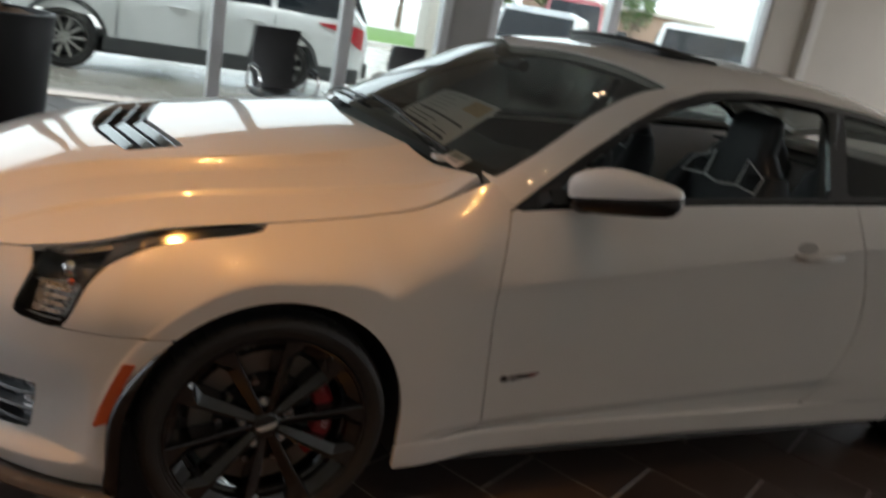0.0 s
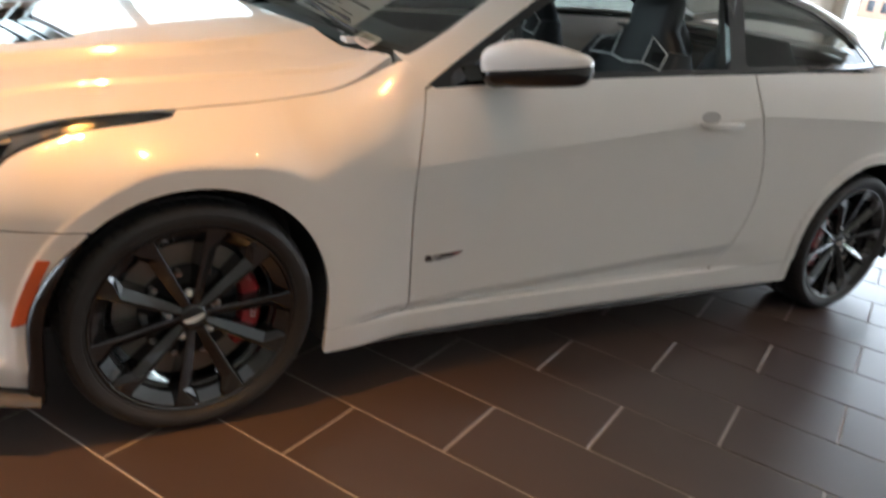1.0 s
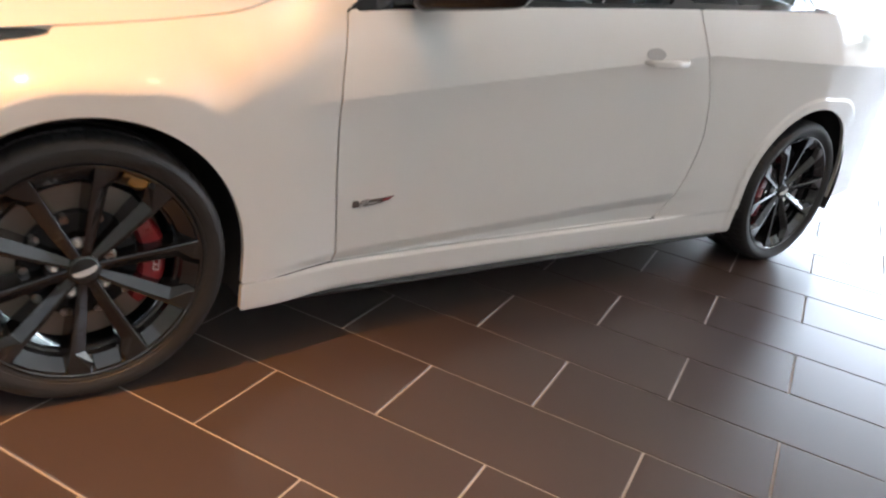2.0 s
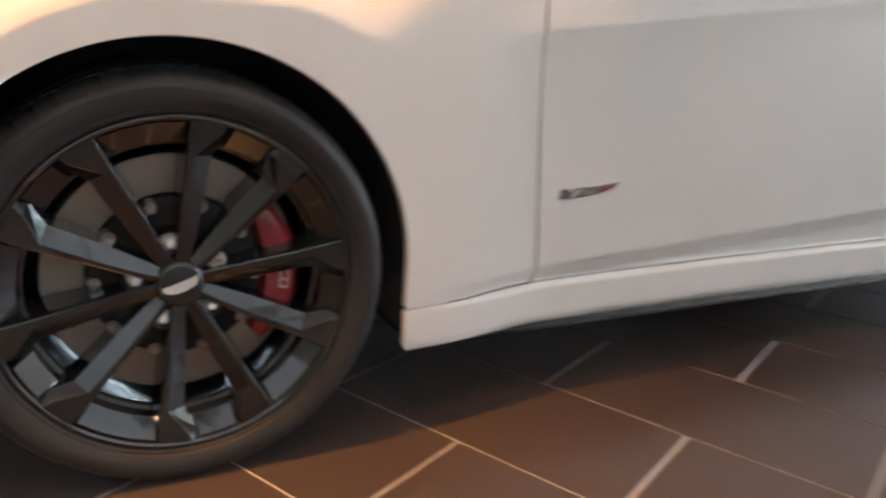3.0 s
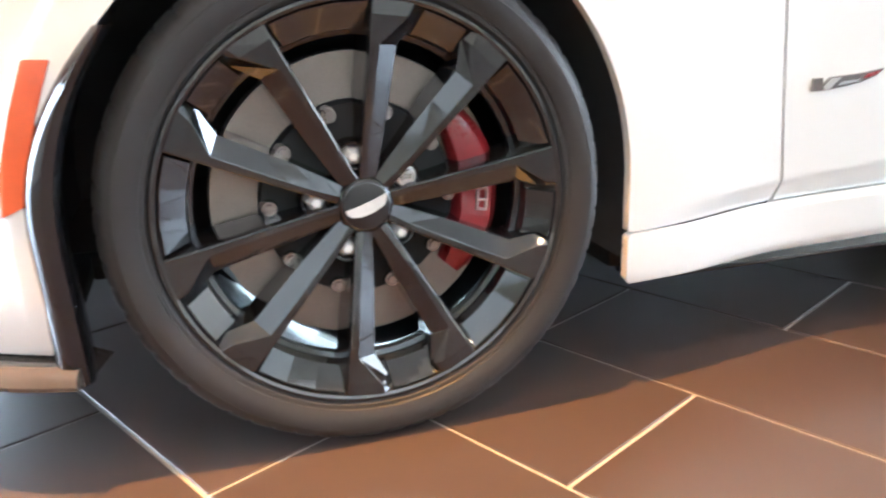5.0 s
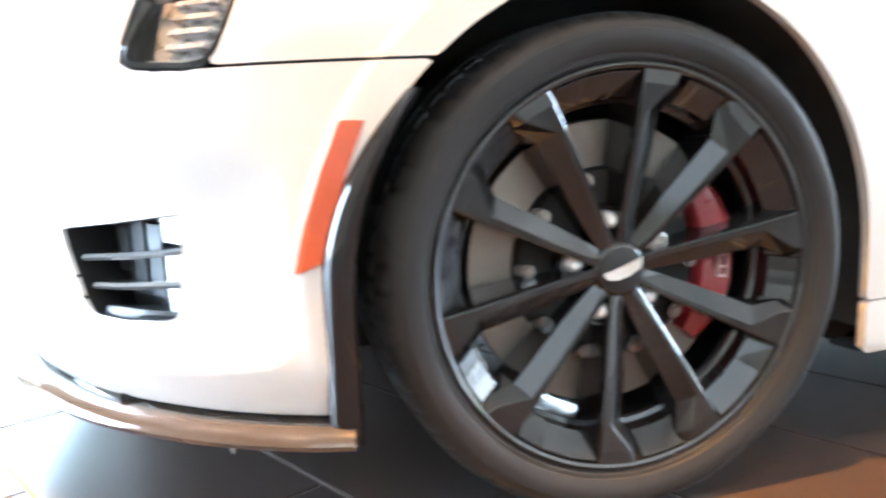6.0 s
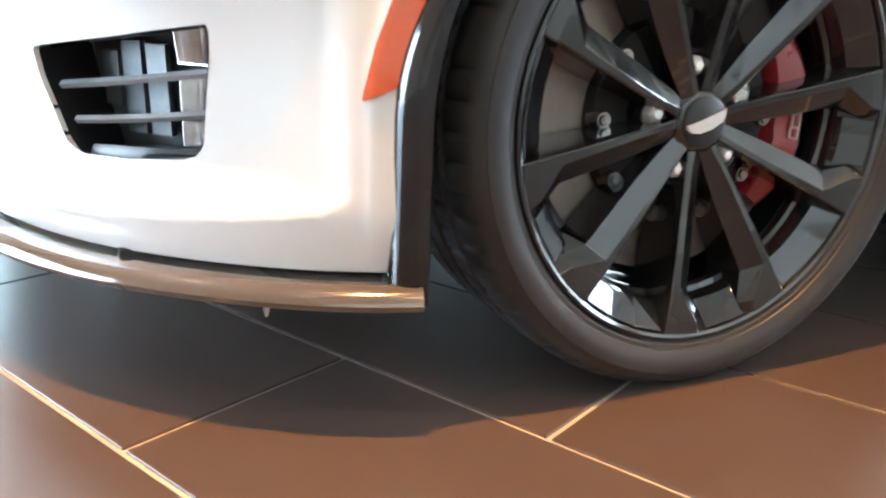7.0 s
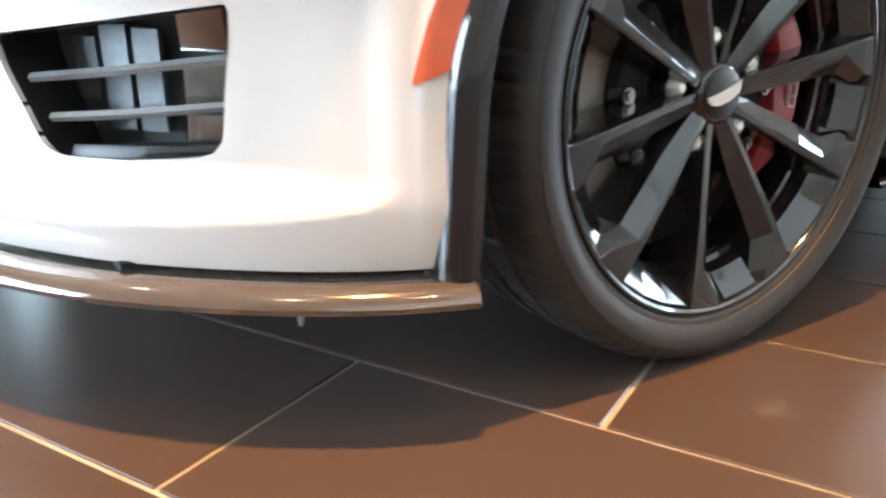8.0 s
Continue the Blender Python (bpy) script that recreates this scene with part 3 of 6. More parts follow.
ys_cab = np.concatenate([steps(0.045, 0.34, 90), steps(0.345, 1.425, 70), steps(1.43, 1.725, 90)])
sheet("roof_shell", cabin, steps(0.50, 3.16, 260), ys_cab, cut_shell, PAINT, coupe, hem=0.03)
screen = sheet("windscreen", cabin, steps(0.30, 1.32, 90), steps(0.12, 1.65, 110), lambda U, V, P: cut_screen(U, V, P) + 0.004, SCREEN, coupe, "clear laminated glass", hem=0, lift=-0.004)


def cut_frit(U, V, P):
    d = cut_screen(U, V, P)
    x, t = P[..., 0], np.abs(P[..., 1] - YC)
    return np.maximum(d + 0.004, -(d + 0.016 + 0.014 * smooth(0.62, 0.45, x - 0.2 * t)))


sheet("windscreen_border", cabin, steps(0.30, 1.32, 150), steps(0.12, 1.65, 190), cut_frit, BLACK_TRIM, screen, "black printed border", hem=0, lift=-0.007)
sheet("rear_window", cabin, steps(2.38, 3.14, 50), steps(0.30, 1.47, 60), cut_back, TINTED, coupe, "tinted rear glass", hem=0, lift=-0.004)
ys_side = steps(0.045, 0.36, 120)


def cut_surround(U, V, P):
    x, z = P[..., 0], P[..., 2]
    d = inside(DLO, x, z) + 0.002
    d = np.maximum(d, -np.minimum(inside(DOOR_GLASS, x, z), inside(REAR_GLASS, x, z)))
    return np.maximum(d, P[..., 1] - 0.50)


sheet("side_window_surround", cabin, steps(0.58, 2.93, 270), ys_side, cut_surround, BLACK_GLOSS, coupe, "gloss black window surround", hem=0.02, lift=-0.004, mirror=True)
sheet("door_window", cabin, steps(0.70, 1.94, 80), steps(2 * YC - 0.36, 2 * YC - 0.045, 60), lambda U, V, P: inside(DOOR_GLASS, P[..., 0], P[..., 2]) - 0.004, SIDE_GLASS, coupe, "tinted glass of the far door, wound up", hem=0, lift=-0.007)
sheet("rear_side_window", cabin, steps(1.85, 2.86, 90), ys_side, lambda U, V, P: inside(REAR_GLASS, P[..., 0], P[..., 2]) - 0.004, TINTED, coupe, "tinted rear side glass", hem=0, lift=-0.007, mirror=True)


# sunroof: opening with a dark frame and the wind deflector raised at its front edge
def cut_tray(U, V, P):
    return inside(SUNROOF, P[..., 0], P[..., 1]) - 0.01


sheet("sunroof_glass", cabin, steps(1.30, 1.90, 40), steps(0.47, 1.30, 40), cut_tray, BLACK_GLOSS, coupe, "dark glass sunroof panel, slid open", hem=0, lift=-0.02)
rim = [(1.60, 0.352), (1.55, 0.352), (1.50, 0.350), (1.455, 0.343), (1.42, 0.328), (1.395, 0.305), (1.38, 0.275), (1.365, 0.23), (1.35, 0.17), (1.340, 0.09), (1.336, 0.0)]
rise = [0.003, 0.008, 0.014, 0.020, 0.025, 0.028, 0.029, 0.029, 0.029, 0.029, 0.029]
rim = [(x, YC - t, h) for (x, t), h in zip(rim, rise)]
rim = rim + [(x, 2 * YC - y, h) for x, y, h in rim[-2::-1]]
bm = bmesh.new()
add_tube(bm, [(x, y, float(cabin_z(x, y)) + h) for x, y, h in rim], 0.0075, 8)
add_loft(bm, [[(x, y, float(cabin_z(x, y)) - 0.012), (x, y, float(cabin_z(x, y)) + h), (x + 0.004, y, float(cabin_z(x, y)) + h), (x + 0.004, y, float(cabin_z(x, y)) - 0.012)] for x, y, h in rim])
part("wind_deflector", bm, BLACK_TRIM, coupe, "black wind deflector raised round the open sunroof")

# deck lid and rear end
deck = curve([2.9, 3.1, 3.4, 3.7, 3.82], [1.06, 1.075, 1.07, 1.05, 1.02])
sheet("trunk_lid", lambda x, y: np.stack(np.broadcast_arrays(x, y, deck(x) - 0.10 * (np.abs(y - YC) / 0.85) ** 4), -1), steps(2.86, 3.78, 40), steps(0.04, 1.73, 60),
      lambda U, V, P: np.maximum(np.abs(P[..., 1] - YC) - np.interp(P[..., 0], [2.8, 3.3, 3.55, 3.7, 3.78], [0.83, 0.82, 0.74, 0.60, 0.35]), P[..., 0] - 3.77), PAINT, coupe)

# inner shell that darkens the gaps, the floor pan and the wheel houses
bm = bmesh.new()
rings = []
for x in list(steps(0.66, 2.39, 10)):
    rings.append([(x, 0.06, 0.19), (x, 0.05, 0.60), (x, 0.10, 0.86), (x, 0.14, 0.86), (x, 0.10, 0.60), (x, 0.12, 0.19)])
add_loft(bm, rings)
part("inner_door_shell", bm, DARK, coupe)
bm = bmesh.new()
add_box(bm, (-0.62, 0.18, 0.15), (-0.37, 1.59, 0.17), 0.004)
add_box(bm, (-0.37, 0.34, 0.15), (0.37, 1.43, 0.19), 0.004)
add_box(bm, (0.37, 0.07, 0.155), (2.39, 1.70, 0.19), 0.01)
add_box(bm, (2.39, 0.34, 0.15), (3.2, 1.43, 0.19), 0.004)
part("floor_pan", bm, DARK, coupe)
bm = bmesh.new()
add_box(bm, (-0.42, 0.33, 0.19), (0.55, 1.44, 0.62), 0.03)
add_box(bm, (-0.62, 0.45, 0.19), (-0.42, 1.32, 0.60), 0.03)
part("engine_bay", bm, DARK, coupe)
bm = bmesh.new()
add_loft(bm, [[(x, 0.040, 0.168), (x, 0.034, 0.1500), (x, 0.030, 0.1475), (x, 0.031, 0.1450), (x, 0.10, 0.140), (x, 0.12, 0.165)] for x in (0.40, 0.7, 1.4, 2.1, 2.38)])
part("sill_blade", bm, BLACK_GLOSS, coupe, "gloss black sill blade")
for at, zc in ((0.0, 0.313), (WB, 0.328)):
    for side in (1, -1):
        bm = bmesh.new()
        a0, a1 = radians(-18), radians(184)
        rings = []
        for a in np.linspace(a0, a1, 40):
            rr = 0.362
            ring = []
            for y in (-0.005, 0.10, 0.30, 0.34):
                yy = y if side == 1 else 2 * YC - y
                r2 = rr if y < 0.32 else 0.05
                ring.append((at + r2 * math.cos(a), yy, zc + r2 * math.sin(a)))
            rings.append(ring)
        add_loft(bm, rings, caps=False, closed=False)
        part("wheel_house", bm, LINER, coupe, "black felt wheel arch liner")


LIP = surface("composite_lip", (0.13, 0.11, 0.095), 0.11, metal=0.45, vary=0.12, scale=30, fine=400, coat=0.6)


# splitter: a gloss lip under the bumper, with the black trim up the front of the arch
def lip_ring(u):
    x, y = float(plan_x(u)), float(plan_y(u))
    tx, ty = float(plan_x(u + 0.01) - plan_x(u - 0.01)), float(plan_y(u + 0.01) - plan_y(u - 0.01))
    n = math.hypot(tx, ty)
    nx, ny = -ty / n, tx / n
    prof = [(0.050, 0.166), (0.012, 0.1615), (-0.004, 0.1600), (-0.013, 0.1540), (-0.0165, 0.1460), (-0.0140, 0.1400), (0.004, 0.1350), (0.10, 0.136)]
    return [(x + nx * (d - 0.004), y + ny * (d - 0.004), z) for d, z in prof]


us = np.linspace(0.0, float(u_of(-0.347)), 60)
ring = [lip_ring(u) for u in us]
bm = bmesh.new()
add_loft(bm, ring)
part("splitter", bm, LIP, coupe, "glossy dark composite splitter lip")
bm = bmesh.new()
add_loft(bm, [[(x, 2 * YC - y, z) for x, y, z in r] for r in ring])
part("splitter", bm, LIP, coupe, "glossy dark composite splitter lip")
bm = bmesh.new()
rings = []
for z in np.linspace(0.137, 0.535, 22):
    r_out = 0.350 + 0.018 * float(smooth(0.57, 0.34, z)) + 0.003
    r_in = 0.340 - 0.002 * float(smooth(0.30, 0.15, z))
    zz = max(z - 0.313, 0)
    xo, xi = -math.sqrt(max(r_out**2 - zz**2, 0)), -math.sqrt(max(r_in**2 - zz**2, 0))
    yo = float(np.interp(z, [0.14, 0.2, 0.3, 0.5], [-0.004, -0.010, -0.018, -0.030]))
    rings.append([(xo - 0.004, yo + 0.010, z), (xo + 0.004, yo - 0.003, z), ((xo + xi) / 2, yo - 0.009, z), (xi - 0.003, yo - 0.006, z), (xi + 0.002, yo + 0.003, z), (xi, yo + 0.05, z), (xo, yo + 0.05, z)])
add_loft(bm, rings)
part("arch_trim", bm, BLACK_GLOSS, coupe, "gloss black strip along the wheel arch")

bm = bmesh.new()
add_tube(bm, [(-0.485, 0.072, 0.137), (-0.485, 0.072, 0.124), (-0.485, 0.073, 0.116)], [0.003, 0.0035, 0.0015], 8)
part("clip_end", bm, surface("pale_clip_plastic", (0.45, 0.45, 0.46), 0.5), coupe, "end of a plastic clip under the lip")
# side marker, badge, door handle
sheet("side_marker", flank, steps(float(u_of(-0.42)), float(u_of(-0.30)), 50), steps(0.33, 0.52, 70), lambda U, V, P: inside(MARKER, U, V) + 0.001, AMBER, bumper, "orange-red side marker lens", hem=0.008, lift=0.0025)


def on_flank(x, z, lift=0.0):
    u = float(u_of(x))
    p = flank(u, z)
    n = np.cross(flank(u + 0.004, z) - flank(u - 0.004, z), flank(u, z + 0.004) - flank(u, z - 0.004))
    return p + n / np.linalg.norm(n) * lift


def stuck(name, outline, material, parent, label, lift=0.004):
    """A thin raised shape on the flank, from an (x, z) outline."""
    bm = bmesh.new()
    prism(bm, outline, lambda x, z: on_flank(x, z, -0.001), lambda x, z: on_flank(x, z, lift))
    return part(name, bm, material, parent, label)


badge = stuck("badge", [(0.655, 0.4035), (0.656, 0.4215), (0.672, 0.4215), (0.674, 0.412), (0.686, 0.4215), (0.735, 0.4235), (0.783, 0.4290), (0.768, 0.4185), (0.742, 0.4110), (0.715, 0.4070), (0.68, 0.4035)], DARK_CHROME, door, "black and chrome model badge with a red tip")
stuck("badge_chevron", [(0.676, 0.4045), (0.675, 0.4090), (0.688, 0.4200), (0.704, 0.4205), (0.692, 0.4120), (0.685, 0.4050)], SATIN, badge, "chrome chevron", 0.0055)
stuck("badge_bar", [(0.700, 0.4095), (0.708, 0.4140), (0.738, 0.4160), (0.734, 0.4125)], SATIN, badge, "chrome bar", 0.0055)
stuck("badge_tip", [(0.746, 0.4165), (0.752, 0.4225), (0.776, 0.4265), (0.766, 0.4205)], RED_CALIPER, badge, "red tip", 0.0055)
bm = bmesh.new()
rings = []
for x, w, o in ((1.650, 0.004, 0.004), (1.656, 0.009, 0.018), (1.675, 0.012, 0.032), (1.74, 0.0135, 0.036), (1.81, 0.012, 0.032), (1.848, 0.010, 0.020), (1.858, 0.005, 0.004)):
    zc = 0.826 + 0.03 * (x - 1.75)
    p0 = on_flank(x, zc, o)
    rings.append([(p0[0], p0[1] + dy * 1.0, zc + dz) for dy, dz in ((-0.004, 0), (-0.002, w * 0.8), (0.004, w), (0.010, w * 0.6), (0.010, -w * 0.6), (0.004, -w), (-0.002, -w * 0.8))])
add_loft(bm, rings)
part("door_handle", bm, PAINT, door, "body-coloured pull handle")
# flat oval in a darker copy of the paint: the cup's shade is colour
bm = bmesh.new()
prism(bm, [(1.70 + 0.045 * math.cos(a), 0.848 + 0.020 * math.sin(a)) for a in np.linspace(0, math.tau, 24, endpoint=False)], lambda x, z: on_flank(x, z, -0.002), lambda x, z: on_flank(x, z, 0.0012))
part("handle_recess_shade", bm, surface("shaded_paint_cup", (0.42, 0.40, 0.385), 0.35, vary=0.05, coat=0.6), door, "flat oval with the shade of a shallow cup in its colour")

# air intake in the bumper: backing, duct wall, two fins and a bright fin holder
DUCT = surface("duct_grey_plastic", (0.06, 0.064, 0.07), 0.5, vary=0.3, scale=30)
UV = [float(u_of(-0.70)), float(u_of(-0.50))]


def deep(u, z, d):
    p = flank(u, z)
    n = np.cross(flank(u + 0.004, z) - flank(u - 0.004, z), flank(u, z + 0.004) - flank(u, z - 0.004))
    return p - n / np.linalg.norm(n) * d


intake = sheet("air_intake", lambda u, z: flank(u, z), steps(UV[0] - 0.02, UV[1] + 0.02, 60), steps(0.24, 0.43, 50), lambda U, V, P: inside(VENT, U, V) - 0.006, DUCT, bumper, "black air intake with slats", hem=0, lift=-0.075)
bm = bmesh.new()
out = [deep(u, z, 0.001) for u, z in VENT]
inn = [deep(u, z, 0.075) for u, z in VENT]
add_loft(bm, [out, inn], caps=False)
part("duct_wall", bm, BLACK_TRIM, intake)


def fin(z_left, z_right, x_left, x_right, depth, material, name, label, thick=0.0045):
    bm = bmesh.new()
    rings = []
    for s in np.linspace(0, 1, 12):
        x, z = x_left + s * (x_right - x_left), z_left + s * (z_right - z_left)
        u = ux(x, z)
        rings.append([deep(u, z - thick, depth), deep(u, z, depth - 0.004), deep(u, z + thick, depth), deep(u, z + thick * 0.7, depth + 0.03), deep(u, z - thick * 0.7, depth + 0.03)])
    add_loft(bm, rings)
    return part(name, bm, material, intake, label)


fin(0.335, 0.358, -0.672, -0.524, 0.014, SLAT_GREY, "slat", "grey gloss slat")
fin(0.298, 0.317, -0.660, -0.526, 0.014, SLAT_GREY, "slat", "grey gloss slat")
fin(0.376, 0.402, -0.684, -0.524, 0.020, BLACK_GLOSS, "slat", "gloss black slat")
fin(0.268, 0.275, -0.65, -0.54, 0.018, BLACK_TRIM, "slat", "black slat")
bm = bmesh.new()
ribs = np.linspace(-0.566, -0.528, 11)
for z0, z1 in ((0.362, 0.398), (0.315, 0.352), (0.276, 0.306)):
    us2 = [ux(x, 0.33) for x in ribs]
    ds = [(0.046 if k % 2 else 0.028) - 0.014 * k / 10 for k in range(11)]
    add_loft(bm, [[deep(u, z0, d) for u, d in zip(us2, ds)], [deep(u, z1, d) for u, d in zip(us2, ds)]], caps=False, closed=False)
part("bright_duct_edge", bm, CHROME, intake, "bright ribbed end of the duct")
CORE = surface("oil_cooler_grey", (0.11, 0.12, 0.125), 0.4, metal=0.4, vary=0.3, scale=60)
for x0, x1, z0, z1 in ((-0.662, -0.648, 0.312, 0.368), (-0.644, -0.622, 0.283, 0.376), (-0.618, -0.596, 0.283, 0.374)):
    q = [ux(x0, 0.33), ux(x1, 0.33)]
    bm = bmesh.new()
    add_loft(bm, [[deep(q[0], z0, 0.066), deep(q[1], z0, 0.064), deep(q[1], z1, 0.064), deep(q[0], z1, 0.066)], [deep(q[0], z0, 0.058), deep(q[1], z0, 0.056), deep(q[1], z1, 0.056), deep(q[0], z1, 0.058)]])
    part("cooler_plate", bm, CORE, intake, "grey cooler core behind the slats")
grille_back = sheet("lower_grille", flank, steps(0.0, 0.44, 30), steps(0.17, 0.35, 20), lambda U, V, P: inside(LOWER_GRILLE, U, V) - 0.004, DARK, bumper, "black lower grille", hem=0, lift=-0.05)
bm = bmesh.new()
for k in range(6):
    z = 0.20 + 0.022 * k
    add_loft(bm, [[deep(u, z - 0.003, 0.02), deep(u, z + 0.003, 0.02), deep(u, z + 0.003, 0.035), deep(u, z - 0.003, 0.035)] for u in np.linspace(0.0, 0.375, 10)])
part("grille_bars", bm, SATIN, grille_back, "bright lower grille bars")
sheet("upper_grille", flank, steps(0.0, 0.40, 30), steps(0.38, 0.69, 30), lambda U, V, P: inside(UPPER_GRILLE, U, V) - 0.004, DARK, bumper, "dark mesh grille", hem=0, lift=-0.04)

# headlamp: reflector bowl, projector, stacked fins, dark bezel and clear lens
lamp_bowl = sheet("headlamp", flank, steps(float(u_of(-0.60)), float(u_of(-0.02)), 150), steps(0.55, 0.82, 90), lambda U, V, P: inside(LAMP, U, V) - 0.004, DARK_CHROME, coupe, "clear headlamp with a long swept-back tail", hem=0, lift=-0.045, mirror=True)
bm = bmesh.new()
add_loft(bm, [[deep(u, z, 0.0005) for u, z in LAMP], [deep(u, z, 0.045) for u, z in LAMP]], caps=False)
part("bezel", bm, BLACK_GLOSS, lamp_bowl, "black bezel")
bm = bmesh.new()
add_loft(bm, [[deep(ux(xa, z), z, 0.030), deep(ux(xb, z), z, 0.030), deep(ux(xb, z), z, 0.040), deep(ux(xa, z), z, 0.040)] for z, xa, xb in ((0.580, -0.556, -0.480), (0.625, -0.546, -0.466), (0.662, -0.536, -0.452))])
part("louvre_panel", bm, LENS_GREY, lamp_bowl, "grey reflector behind the louvres")
for k in range(4):
    z0 = 0.592 + 0.0175 * k
    xa, xb = -0.530 + 0.005 * k, -0.486 + 0.007 * k
    bm = bmesh.new()
    add_loft(bm, [[deep(ux(x, z0), z0, 0.014), deep(ux(x, z0), z0 + 0.008, 0.018), deep(ux(x, z0), z0 + 0.006, 0.031), deep(ux(x, z0), z0, 0.031)] for x in np.linspace(xa, xb, 6)])
    part("lamp_fin", bm, LENS_GREY, lamp_bowl, "grey stepped reflector")
for pts in (((-0.556, 0.579), (-0.520, 0.576), (-0.478, 0.577)), ((-0.478, 0.577), (-0.464, 0.620), (-0.448, 0.664)), ((-0.448, 0.666), (-0.490, 0.664), (-0.536, 0.656))):
    tube("louvre_frame", [deep(ux(x, z), z, 0.018) for x, z in pts], 0.003, SATIN, lamp_bowl, "satin frame of the louvres", 8)
c = deep(ux(-0.470, 0.694), 0.694, 0.024)
bm = bmesh.new()
bmesh.ops.create_uvsphere(bm, u_segments=24, v_segments=14, radius=0.017)
bmesh.ops.scale(bm, verts=bm.verts, vec=(1.0, 1.0, 1.2))
bmesh.ops.translate(bm, verts=bm.verts, vec=Vector(c))
part("projector", bm, CHROME, lamp_bowl, "round projector lens")
bm = bmesh.new()
bmesh.ops.create_uvsphere(bm, u_segments=16, v_segments=10, radius=0.008)
bmesh.ops.translate(bm, verts=bm.verts, vec=Vector(deep(ux(-0.463, 0.668), 0.668, 0.014)))
part("bulb", bm, AMBER, lamp_bowl, "small amber bulb")
# satin strip in place of a pale reflection along the lens's upper edge
sheet("reflection_strip", flank, steps(float(u_of(-0.58)), float(u_of(-0.04)), 140), steps(0.56, 0.81, 90),
      lambda U, V, P: np.maximum(np.maximum(inside(LAMP, U, V) + 0.008, -inside(LAMP, U, V) - 0.017), 0.712 - P[..., 2]), SATIN, lamp_bowl, "satin strip standing in for the reflection along the upper edge", hem=0, lift=-0.010)
sheet("seal", flank, steps(float(u_of(-0.60)), float(u_of(-0.02)), 220), steps(0.55, 0.82, 130),
      lambda U, V, P: np.maximum(inside(LAMP, U, V) + 0.001, -inside(LAMP, U, V) - 0.008), BLACK_GLOSS, lamp_bowl, "black edge of the lens", hem=0, lift=-0.003, mirror=True)
sheet("tail_trim", flank, steps(float(u_of(-0.50)), float(u_of(-0.02)), 140), steps(0.62, 0.82, 80),
      lambda U, V, P: np.maximum(inside(LAMP, U, V) + 0.002, np.interp(P[..., 2], [0.62, 0.70, 0.74, 0.765], [-0.42, -0.405, -0.375, -0.40]) - P[..., 0]), DARK_CHROME, lamp_bowl, "dark chrome tail of the lamp", hem=0, lift=-0.006, mirror=True)
sheet("lens", flank, steps(float(u_of(-0.60)), float(u_of(-0.02)), 150), steps(0.55, 0.82, 90), lambda U, V, P: inside(LAMP, U, V) + 0.0005, LAMP_GLASS, lamp_bowl, "clear lens", hem=0, lift=0.001, mirror=True)

# hood vent: dark tray and bright-edged fins
tray = sheet("hood_vent", hood, steps(-0.45, -0.16, 40), steps(0.49, 1.28, 60), lambda U, V, P: inside(HOOD_VENT, P[..., 0], P[..., 1]) - 0.004, DARK, hood_panel, "black hood vent with angled fins", hem=0, lift=-0.03)
for base, reach in ((-0.392, 0.30), (-0.342, 0.345), (-0.292, 0.35)):
    for side in (-1, 1):
        bm = bmesh.new()
        rings = []
        for t in np.linspace(0.004, reach, 14):
            x, y = base + 0.20 * t, YC + side * t
            z = float(hood(x, y)[2])
            rings.append([(x - 0.008, y, z - 0.018), (x + 0.012, y, z - 0.002), (x + 0.015, y, z - 0.002), (x + 0.016, y, z - 0.006), (x - 0.003, y, z - 0.024)])
        add_loft(bm, rings)
        part("vent_fin", bm, BLACK_GLOSS, tray, "gloss black swept fin")

# cowl panel, wipers
bm = bmesh.new()
rings = []
for y in steps(0.17, 1.60, 24):
    x = float(cowl_x(y))
    z = float(hood(x, y)[2])
    rings.append([(x - 0.03, y, z - 0.035), (x + 0.004, y, z - 0.022), (x + 0.03, y, z - 0.020), (x + 0.055, y, z - 0.012), (x + 0.06, y, z - 0.05), (x - 0.03, y, z - 0.06)])
add_loft(bm, rings)
part("cowl", bm, BLACK_TRIM, coupe, "black plastic cowl under the windscreen")


def on_cabin(x, y, lift):
    return (x, y, float(cabin_z(x, y)) + lift)


for pts in (((0.500, 0.300), (0.470, 0.42), (0.452, 0.60), (0.436, 0.78)), ((0.415, 0.80), (0.41, 0.98), (0.425, 1.15), (0.45, 1.34))):
    tube("wiper", [on_cabin(x, y, 0.014) for x, y in pts], [0.006, 0.005, 0.004, 0.003], BLACK_TRIM, coupe, "black wiper arm", sides=8)
    tube("wiper_blade", [on_cabin(x + 0.012, y + 0.08, 0.006) for x, y in pts], 0.004, BLACK_TRIM, coupe, "black wiper blade", sides=6)
box("washer_cap", (0.470, 0.300, 0.962), (0.505, 0.345, 0.978), surface("pale_plastic", (0.55, 0.57, 0.58), 0.4), coupe, "pale plastic cap on the cowl", 0.006)

# door mirror: painted cap, gloss black lower half and foot
mirror_m = Matrix.Translation((0.868, -0.062, 0.988)) @ Matrix.Rotation(math.atan2(-0.22, 0.19), 4, "Z") @ Matrix.Rotation(radians(-13), 4, "Y")


